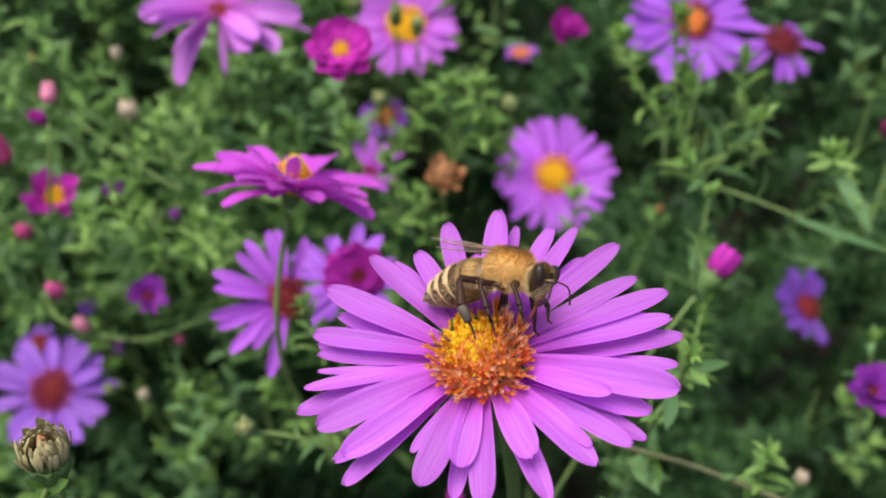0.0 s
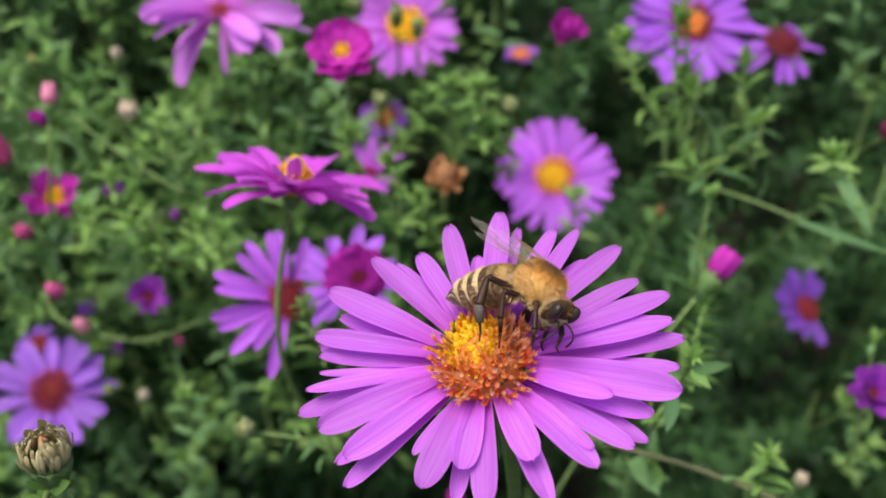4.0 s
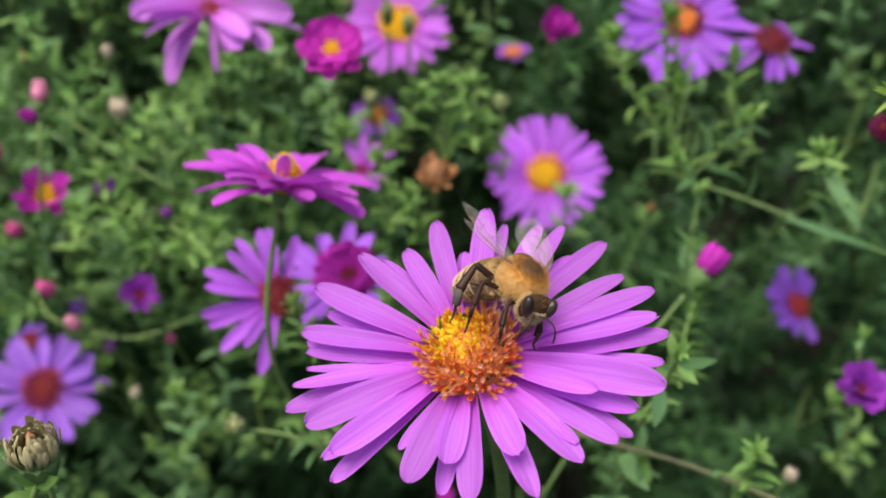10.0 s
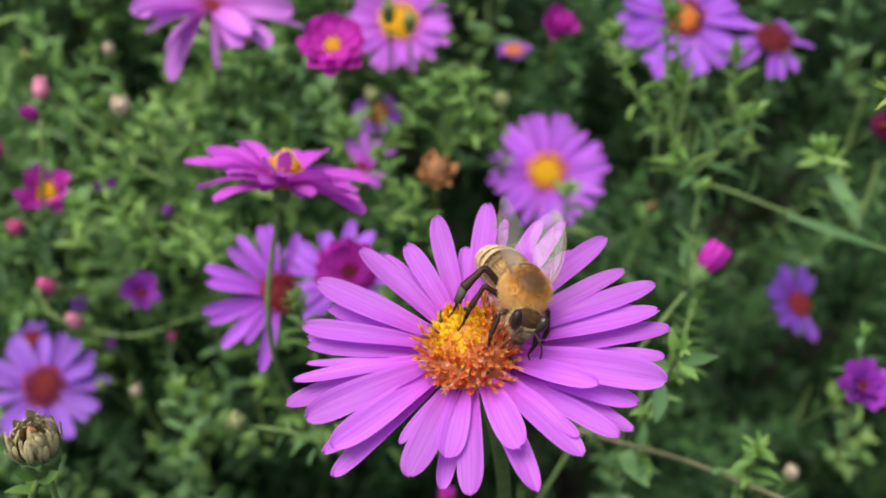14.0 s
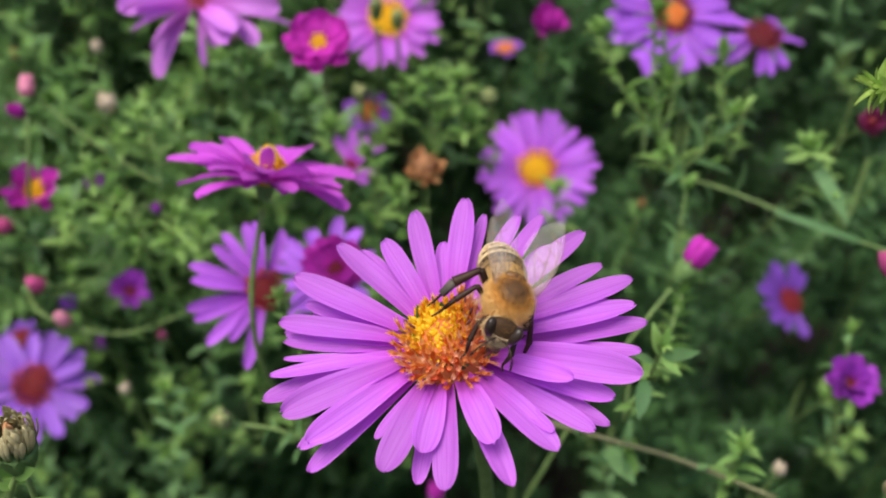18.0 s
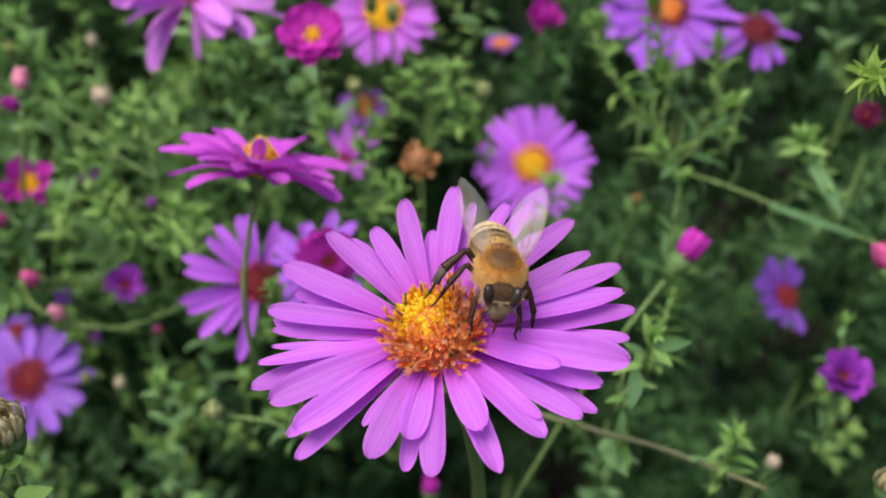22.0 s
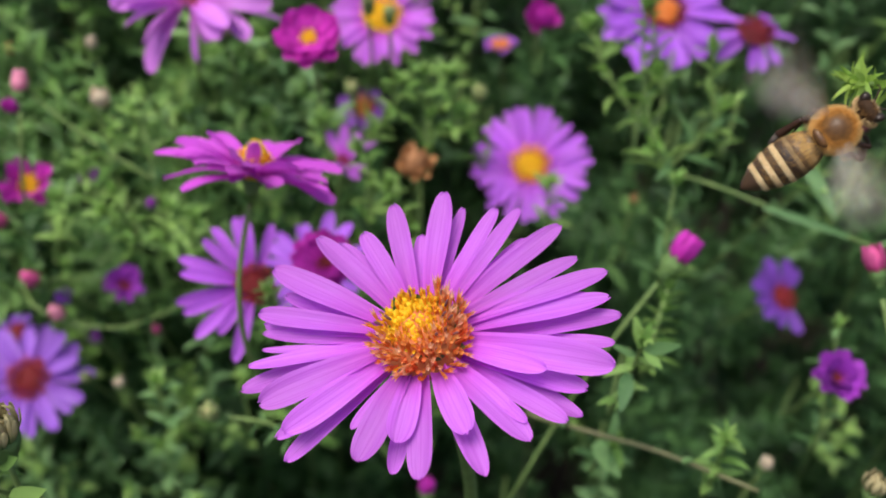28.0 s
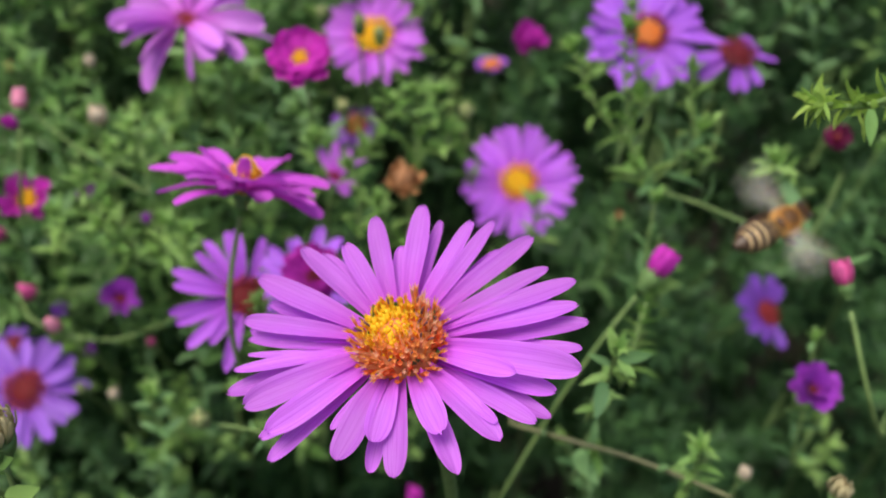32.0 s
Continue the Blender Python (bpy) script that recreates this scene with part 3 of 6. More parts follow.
def shoot(label, pts, leaf=8.0, count=14, tip=8, r=0.5, seed=1, fresh=False, name="aster_shoot", stem_mat=None, leaves=None):
    rng = random.Random(seed)
    line = curve_points([mm(*p) for p in pts], 5)
    base = line[0].copy()
    ob = thing(name, label, "plant", "leafy aster shoots", Matrix.Translation(base))
    loc = [p - base for p in line]
    back = (base - OPEN).normalized() * 0.16 if base.y > 0.01 else Vector((0, 0.02, -0.08))
    low = Vector((back.x * 1.1, back.y + 0.05, -base.z))
    foot = curve_points([low, back, loc[0], loc[5]], 4)[:-4]
    part("stem", tube_mesh("stem", stem_mat or STEM, foot + loc[1:], r * 0.95 * MM, r * 0.7 * MM), ob)
    for m, at_tip in shoot_plan(rng, loc, leaf * MM, count, tip):
        part("leaf", rng.choice(leaves or (FRESH if (fresh or at_tip) else LEAVES)), ob, "", m)
    return ob


def leaf_between(ob, a, b, width=1.0, fresh=False, kind=0, leaves=None):
    """One larger leaf of a shoot, from its foot to its tip."""
    base = ob.matrix_basis.translation
    p, q = mm(*a) - base, mm(*b) - base
    d = q - p
    x = d.normalized()
    z = (OUT - x * OUT.dot(x)).normalized()
    y = z.cross(x)
    m = Matrix((x, y, z)).transposed().to_4x4()
    m.translation = p
    ln = d.length
    part("leaf", (leaves or (FRESH if fresh else LEAVES))[kind], ob, "", m @ Matrix.Diagonal((ln, ln * width, ln * 0.6, 1)))


# the flank of the bush: a slope that rises away from the path
FLANK = mm(-4.0, 119.9, 464.1)
ALONG = Vector((1, 0, 0))
UPHILL = Vector((0, math.sin(radians(40)), math.cos(radians(40))))
OUT = Vector((0, -math.cos(radians(40)), math.sin(radians(40))))


def blocked(p):
    """Whether a shoot tip at p would stand before a bloom."""
    for c, r in CLEAR:
        axis = (OPEN - c).normalized()
        s = (p - c).dot(axis)
        if s > -0.004 and (p - c - axis * s).length < r + 0.004:
            return True
    return False


GAPS = [  # gaps in the foliage that open into the shade, with their radius
    (mm(-7.5, 80.2, 416.8), 0.016), (mm(28.5, 80.2, 416.8), 0.014), (mm(-27.6, 86.7, 424.5), 0.014),
    (mm(84.7, 144.0, 492.8), 0.016), (mm(100.5, 150.5, 500.6), 0.017), (mm(39.3, 146.8, 496.1), 0.016), (mm(90.4, 158.8, 510.5), 0.012),
    (mm(76.0, 117.2, 460.9), 0.011), (mm(74.6, 95.9, 435.5), 0.012),
    (mm(101.9, 110.7, 453.1), 0.010), (mm(96.2, 86.7, 424.5), 0.010), (mm(-92.4, 156.1, 507.2), 0.009),
    (mm(-69.3, 117.2, 460.9), 0.009), (mm(8.4, 151.4, 501.7), 0.010), (mm(87.5, 130.2, 476.3), 0.009),
]


def dark(p):
    """Whether p lies in one of the gaps."""
    for c, r in GAPS:
        axis = (OPEN - c).normalized()
        if (p - c - axis * (p - c).dot(axis)).length < r:
            return True
    return False


def bush_mass():
    """The foliage behind the blooms: thousands of leaves on short shoots, denser inside and coloured darker there to
    stand for shade.
    """
    rng = random.Random(11)
    temps = [leaf_raw(1.0, w, d, 0.3, 3) for w, d in ((0.27, 40), (0.22, 65), (0.3, 20))]
    arrs = [(np.array([(*p, 1.0) for p in v]), np.array(f)) for v, f in temps]
    shaded, lit = ([], [], [0]), ([], [], [0])
    jobs = []

    def add_leaf(heap, m):
        a, f = arrs[rng.randrange(3)]
        heap[0].append(a @ np.array(m).T[:, :3])
        heap[1].append(f + heap[2][0])
        heap[2][0] += len(a)
    for k in range(3900):
        u, v = rng.uniform(-0.21, 0.21), rng.uniform(-0.135, 0.15)
        sunk = u > -0.01 or v < -0.015
        w = 0.008 - 0.15 * rng.random() ** (0.4 if sunk else 1.4)
        if u > 0.0 and v > 0.04 and w > -0.09 and rng.random() < 0.6:
            continue
        hole = noise.noise(Vector((u * 19, v * 19, 3.0))) + 0.5 * noise.noise(Vector((u * 45, v * 45, 8.0))) + max(-0.5, min(0.1, 0.04 + u * 2.0))
        if (w > -0.125 or u > 0.02) and (hole > 0.14 or dark(FLANK + ALONG * u + UPHILL * v + OUT * w)):
            continue
        jobs.append((u, v, w, rng.uniform(8, 12), 18))
    for k in range(1100):
        u, v, w = rng.uniform(-0.23, 0.23), rng.uniform(-0.15, 0.17), rng.uniform(-0.21, -0.12)
        jobs.append((u, v, w, rng.uniform(10, 14), 20))
    for k in range(1100):
        u, v = rng.uniform(-0.55, 0.55), rng.uniform(-0.42, 0.42)
        if (abs(u) < 0.19 and -0.12 < v < 0.14) or (u / 0.55) ** 2 + (v / 0.42) ** 2 > 1 + 0.4 * noise.noise(Vector((u * 9, v * 9, 1))):
            continue
        jobs.append((u, v, rng.uniform(-0.16, 0.0), 15.0, 22))
    for k in range(700):  # the skirt at the back of the bush, added against low skylight; shows through gaps
        y, z = rng.uniform(0.8, 1.2), rng.uniform(0.02, 0.6)
        q = Vector((rng.uniform(-0.75, 0.75), y, z)) - FLANK
        jobs.append((q.x, q.dot(UPHILL), q.dot(OUT), 26.0, 20))
    for k in range(1900):  # unseen crown of the bush, added behind its flank to shade the ground
        u, v = rng.uniform(-0.65, 0.65), rng.uniform(0.2, 1.0)
        jobs.append((u, v, -0.62 * (v - 0.2) + rng.uniform(-0.09, 0.02), 19.0, 24))
    for u, v, w, leaf, cnt in jobs:
        p = FLANK + ALONG * u + UPHILL * v + OUT * w
        if blocked(p):
            continue
        d = (OUT * rng.uniform(0.1, 0.8) + Vector((rng.uniform(-0.6, 0.6), rng.uniform(-0.4, 0.4), rng.uniform(0.5, 1.0)))).normalized()
        ln = rng.uniform(0.025, 0.05) * leaf / 9
        # the lighter, lit colour goes to surface leaves, mostly at the left and above
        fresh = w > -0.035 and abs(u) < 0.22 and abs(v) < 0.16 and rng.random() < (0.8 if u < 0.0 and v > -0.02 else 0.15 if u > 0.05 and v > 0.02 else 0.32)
        heap = lit if fresh else shaded
        side = Vector((rng.uniform(-1, 1), rng.uniform(-1, 1), 0)) * ln * 0.2
        pts = [p - d * ln, p - d * ln * 0.5 + side, p]
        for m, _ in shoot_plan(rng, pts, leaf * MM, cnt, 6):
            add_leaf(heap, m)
    for k in range(1500):  # coarse leaves below, down to the ground
        u, s = rng.uniform(-0.5, 0.5), rng.random()
        v = rng.uniform(-0.4, 0.42)
        if (u / 0.5) ** 2 + (v / 0.42) ** 2 > 1:
            continue
        if u > -0.01 and v < 0.22:
            continue
        top = FLANK + ALONG * u + UPHILL * v + OUT * -0.15
        p = Vector((top.x, top.y + 0.02, max(0.03, top.z * s)))
        d = Vector((rng.uniform(-0.5, 0.5), rng.uniform(-0.5, 0.5), 1)).normalized()
        for m, _ in shoot_plan(rng, [p - d * 0.06, p - d * 0.03, p], 20 * MM, 12, 3):
            add_leaf(shaded, m)
    chunks = []
    for k in range(1000):
        top = FLANK + ALONG * rng.uniform(-0.5, 0.5) + UPHILL * rng.uniform(-0.38, 0.42) + OUT * -0.12
        if -0.01 < top.x < 0.32 and (top - FLANK).dot(UPHILL) < 0.25:
            continue
        if (top.x / 0.5) ** 2 + ((top - FLANK).dot(UPHILL) / 0.42) ** 2 > 1:
            continue
        foot = Vector((top.x * 0.8, top.y + 0.08, 0.0))
        mid = top.lerp(foot, 0.5) + Vector((rng.uniform(-0.02, 0.02), rng.uniform(-0.02, 0.02), 0))
        t = tube_mesh("stalk", STEM_BROWN, curve_points([foot, mid, top], 3), 1.3 * MM, 0.6 * MM, 5)
        chunks.append(([tuple(v.co) for v in t.vertices], [tuple(q.vertices) for q in t.polygons], [(0, 0)] * len(t.vertices)))
        bpy.data.meshes.remove(t)
    v, f, _ = join_raw(chunks)
    tagged(new("stalks", mesh_of("stalks", v, f, STEM_BROWN)), "brownish woody stalks of the aster bush", "stalks", kind="stuff")
    for name, heap, mat, label in (("foliage", shaded, LEAF_MASS, "dense dark green aster foliage behind the blooms"), ("young_foliage", lit, LEAF_LIT, "lighter green leaves coloured for the lit face of the bush")):
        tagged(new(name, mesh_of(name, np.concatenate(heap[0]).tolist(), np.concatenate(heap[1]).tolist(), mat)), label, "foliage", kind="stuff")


# ---- the other blooms ----
aster("violet aster with an orange-yellow disc facing outwards", (25.5, 141.2, 471.7), (-0.048, -0.587, 0.808), 17.5, 32, 2.9, PETAL_MID, 4.5, YELLOW, seed=2, edge_mat=ORANGE, disc_h=0.35)
side_bloom = aster("magenta aster seen from its side with raised petals", (-26.6, 48.3, 535.2), (0.154, 0.441, 0.884), 14.5, 28, 3.9, PETAL_SIDE, 2.5, YELLOW, seed=3, rise=32, bend=-36, jitter=1.5, disc_h=2.3, drop=(0.2, 0.5, -1.0), edge_mat=AMBER)
extra_petals(side_bloom, PETAL_SIDE, ((-84, 6.0, 2.3, 74, -10), (-152, 8.5, 2.8, 58, -25), (-100, 5.5, 3.2, 8, -20), (-65, 6.5, 3.0, 5, -15)), 2.4, 310)
aster("violet aster with a red disc, half hidden by leaves", (-31.1, 55.4, 506.8), (0.276, -0.528, 0.803), 14, 22, 2.4, PETAL_MID, 3.0, RED, seed=4, gap=((-80, 70),), rise=14)
aster("blue-violet aster hanging behind a magenta one", (-23.4, 75.6, 492.5), (-0.097, -0.356, 0.930), 12.5, 18, 2.8, PETAL_BLUE, 3.0, RED, seed=14, rise=20, jitter=1.5)
aster("blue-violet aster with a dark red disc", (-101.5, 93.5, 440.0), (0.097, -0.585, 0.806), 15.8, 18, 4.1, PETAL_IRIS, 4.4, RED, seed=5, disc_h=0.25)
lilac_bloom = aster("pale lilac aster with loose hanging petals", (-49.4, 113.8, 532.1), (0.094, -0.087, 0.992), 17.0, 20, 4.8, PETAL_PALE, 2.4, RED, seed=6, rise=26, bend=-46, jitter=3.2, rings=3, gap=((262, 284),))
extra_petals(lilac_bloom, PETAL_PALE, ((-120, 16.5, 5.6, -14, -50), (-8, 17.5, 4.2, 4, -20), (-80, 12.0, 1.4, -40, -30), (-62, 9.0, 3.2, -10, -40)), 2.4, 610)
aster("violet aster with a yellow disc behind green buds", (-13.5, 156.3, 507.4), (0.000, -0.549, 0.836), 14.5, 30, 3.0, PETAL, 4.4, YELLOW, seed=7)
aster("violet aster with an orange disc behind a leafy shoot", (54.1, 139.5, 517.0), (0.000, -0.549, 0.836), 16, 32, 3.3, PETAL_BLUE, 4.2, ORANGE, seed=8, edge_mat=RED)
aster("drooping violet aster with a dark red disc", (78.7, 144.9, 508.6), (0.049, -0.357, 0.933), 11.5, 13, 3.4, PETAL_BLUE, 4.0, MAROON, seed=9, rise=-10, bend=-40, jitter=1.4)
aster("small violet aster hidden behind green buds", (-20.7, 165.8, 474.5), (0.000, -0.473, 0.881), 7.6, 16, 3.0, PETAL_BLUE, 3.0, ORANGE, seed=10)
aster("small violet aster with an orange disc in the shade", (20.5, 202.7, 474.2), (-0.094, -0.021, 0.995), 5.6, 14, 2.6, PETAL_BLUE, 2.8, ORANGE, seed=11, rise=25)
aster("small magenta aster with a yellow disc", (-91.9, 107.0, 490.1), (0.099, -0.695, 0.712), 8.0, 16, 2.6, PETAL_DEEP, 2.5, YELLOW, seed=12, rise=40, bend=10)
aster("blue-violet aster deep in the foliage", (100.9, 134.4, 429.7), (0.348, -0.443, 0.826), 12.5, 13, 4.0, PETAL_INDIGO_SHADED, 3.4, RED, seed=13, gap=((-60, 50),), rise=20)
aster("violet aster behind the dried flower head", (-20.0, 105.3, 498.3), (0.196, -0.223, 0.955), 9.0, 12, 2.6, PETAL, 1.4, RED, seed=15, gap=((120, 260),), rise=30)
aster("small blue-violet aster in the shade", (-108.8, 107.6, 442.0), (0.000, -0.398, 0.918), 6.0, 12, 2.2, PETAL_INDIGO_SHADED, 2.2, RED, seed=16)
aster("half-open magenta aster with a yellow middle", (-22.9, 92.6, 534.8), (0.029, -0.549, 0.835), 6.8, 60, 2.6, PETAL_DEEP, 1.7, YELLOW, seed=21, rise=8, bend=26, rings=3, jitter=0.5)
aster("dark purple half-open aster", (76.4, 53.9, 484.3), (0.000, -0.435, 0.901), 6.4, 40, 2.4, PETAL_DARK, 1.7, MAROON, seed=22, rise=42, bend=5, rings=3)
aster("round magenta aster just opening", (26.5, 151.2, 508.7), (0.000, -0.549, 0.836), 6.8, 40, 2.8, PETAL_DEEP, 1.4, RED, seed=23, rise=40, bend=45, rings=3)
aster("small half-open purple aster", (-77.7, 108.6, 458.0), (0.188, -0.539, 0.821), 6.2, 16, 2.8, PETAL_DARK, 1.6, RED, seed=24, rise=44, bend=0, jitter=1.6)
aster("half-open magenta aster behind a violet bloom", (-19.2, 62.2, 506.0), (-0.092, -0.471, 0.878), 6.8, 44, 2.6, PETAL_DEEP, 1.5, RED, seed=25, rise=10, bend=24, rings=3, jitter=0.6)
bud("magenta aster bud opening from a green cup", (41.3, 53.9, 513.9), (0.561, 0.332, 0.759), 3.0, PETAL_DEEP, 5.6, 0.75, 18, seed=26, drop=(-0.25, 0.1, -1), calyx=1.1)
bud("dark magenta aster bud with a dark middle", (87.8, 99.5, 512.7), (-0.099, -0.695, 0.712), 2.9, PETAL_CRIMSON, 4.0, 0.5, 22, seed=27, core=MAROON, core_r=0.5)
bud("rose aster bud on a green stalk", (67.0, 38.9, 524.7), (-0.241, 0.547, 0.802), 2.2, PETAL_ROSE, 4.4, 0.8, 14, seed=28)
bud("pale pink closed aster bud", (-82.0, 97.1, 521.0), (0.151, 0.273, 0.950), 2.5, PETAL_PINK, 4.6, 0.85, 14, seed=29)
bud("closed magenta aster bud", (-87.8, 104.5, 512.1), (-0.276, -0.528, 0.803), 2.2, PETAL_DEEP, 4.0, 0.8, 12, seed=30)
bud("closed rose-red aster bud", (-98.7, 103.0, 503.0), (0.000, -0.227, 0.974), 3.4, PETAL_ROSE, 7.0, 0.7, 14, seed=31)
bud("closed dark rose aster bud", (-101.4, 107.7, 479.0), (-0.188, -0.539, 0.821), 3.2, PETAL_ROSE, 4.6, 0.9, 14, seed=32)
bud("closed magenta aster bud", (-94.2, 99.5, 467.8), (-0.348, -0.443, 0.826), 3.5, PETAL_ROSE, 5.5, 0.95, 14, seed=33)
bud("closed pink aster bud", (-85.9, 90.0, 465.3), (-0.303, -0.294, 0.906), 2.9, PETAL_PINK, 5.0, 0.9, 14, seed=34)
bud("dark purple aster bud", (-88.7, 132.7, 471.9), (0.000, -0.398, 0.918), 2.9, PETAL_DARK, 5.0, 0.6, 12, seed=35)
bud("small purple aster bud", (-70.6, 121.4, 473.3), (0.000, -0.398, 0.918), 2.2, PETAL_DARK, 3.6, 0.8, 10, seed=36)
bud("small purple aster bud", (-87.9, 106.5, 440.7), (0.000, -0.398, 0.918), 2.5, PETAL_DARK, 3.8, 0.8, 10, seed=37)
bud("small reddish aster bud", (-72.1, 108.0, 442.5), (0.000, -0.398, 0.918), 2.1, PETAL_ROSE, 3.6, 0.9, 10, seed=38)
bud("small purple aster bud", (-92.1, 106.4, 455.3), (0.000, -0.398, 0.918), 2.3, PETAL_BLUE, 3.6, 0.6, 10, seed=39)
bud("withered cream aster head", (-69.7, 104.9, 512.7), (0.101, -0.087, 0.991), 2.8, CREAM, 4.4, 0.7, 16, seed=40)
bud("faded pinkish aster bud", (-82.0, 138.5, 508.4), (0.000, -0.227, 0.974), 2.4, CREAM, 3.6, 0.9, 10, seed=41)
bud("faded tan aster bud", (-105.9, 146.1, 502.7), (0.000, -0.227, 0.974), 1.8, TAN, 3.0, 0.9, 10, seed=42)
bud("small faded cream aster bud", (-43.4, 114.5, 524.1), (0.000, -0.087, 0.996), 1.9, CREAM, 3.2, 0.8, 10, seed=43)
bud("green aster bud with a pale middle", (9.6, 101.5, 517.5), (-0.048, -0.587, 0.808), 2.4, BRACT_PETAL, 3.4, 0.75, 16, seed=44, core=CREAM_CORE, core_r=0.55)
bud("green aster bud with a pale middle", (-17.9, 115.3, 510.2), (0.000, -0.473, 0.881), 2.4, BRACT_PETAL, 3.4, 0.75, 16, seed=45, core=CREAM_CORE, core_r=0.55)
bud("green aster bud with a pale middle", (-36.1, 34.9, 497.2), (-0.095, -0.547, 0.832), 2.4, BRACT_PETAL, 3.4, 0.75, 16, seed=46, core=CREAM_CORE, core_r=0.55)
bud("yellowish green aster bud", (-87.1, 93.7, 440.2), (0.000, -0.473, 0.881), 2.2, BRACT_PETAL, 3.2, 0.8, 12, seed=47)
bud("faded cream aster bud", (-75.4, 86.3, 446.1), (0.000, -0.227, 0.974), 2.3, CREAM, 3.4, 0.9, 12, seed=48)
bud("faded cream aster bud", (63.7, 44.5, 470.1), (0.000, -0.227, 0.974), 2.3, CREAM, 3.6, 0.9, 12, seed=49)
bud("small faded tan aster bud", (49.9, 122.2, 474.1), (0.000, -0.227, 0.974), 1.8, TAN, 3.0, 0.9, 10, seed=50)
bud("small green and yellow aster bud", (-24.0, 137.5, 522.0), (0.000, -0.227, 0.974), 2.4, BRACT_PETAL, 3.6, 0.8, 12, seed=51)
bud("green aster bud before a violet bloom", (-14.4, 127.3, 524.5), (0.000, -0.227, 0.974), 2.3, BRACT_PETAL, 3.8, 0.8, 12, seed=52)
bud("green aster bud before a violet bloom", (-9.7, 125.7, 522.6), (0.000, -0.227, 0.974), 2.0, BRACT_PETAL, 3.6, 0.8, 12, seed=53)
bud("pale brownish aster bud", (57.8, 6.4, 515.7), (0.000, 0.055, 0.999), 2.2, BRACT_TIP, 3.2, 0.8, 40, seed=54, slim=0.3, crumple=14)
bud("plum-coloured aster bud low in the foliage", (-1.4, 58.4, 442.5), (0.000, 0.055, 0.999), 3.0, PETAL_DEEP, 5.0, 0.8, 12, seed=55)
bud("dried brown crumpled aster head", (-3.7, 97.0, 503.2), (0.000, -0.309, 0.951), 3.8, TAN, 3.9, 0.75, 70, seed=56, core=TAN_CORE, core_r=0.6, slim=0.45, crumple=85)
bud("fat green aster bud with brown-tipped bracts about to open", (-45.8, -2.7, 537.9), (0.040, -0.016, 0.999), 3.5, BRACT_TIP, 4.1, 0.72, 84, seed=57, core=TAN_CORE, core_r=0.22, calyx=1.05, drop=(0.05, 0.1, -1), slim=0.2, crumple=12)

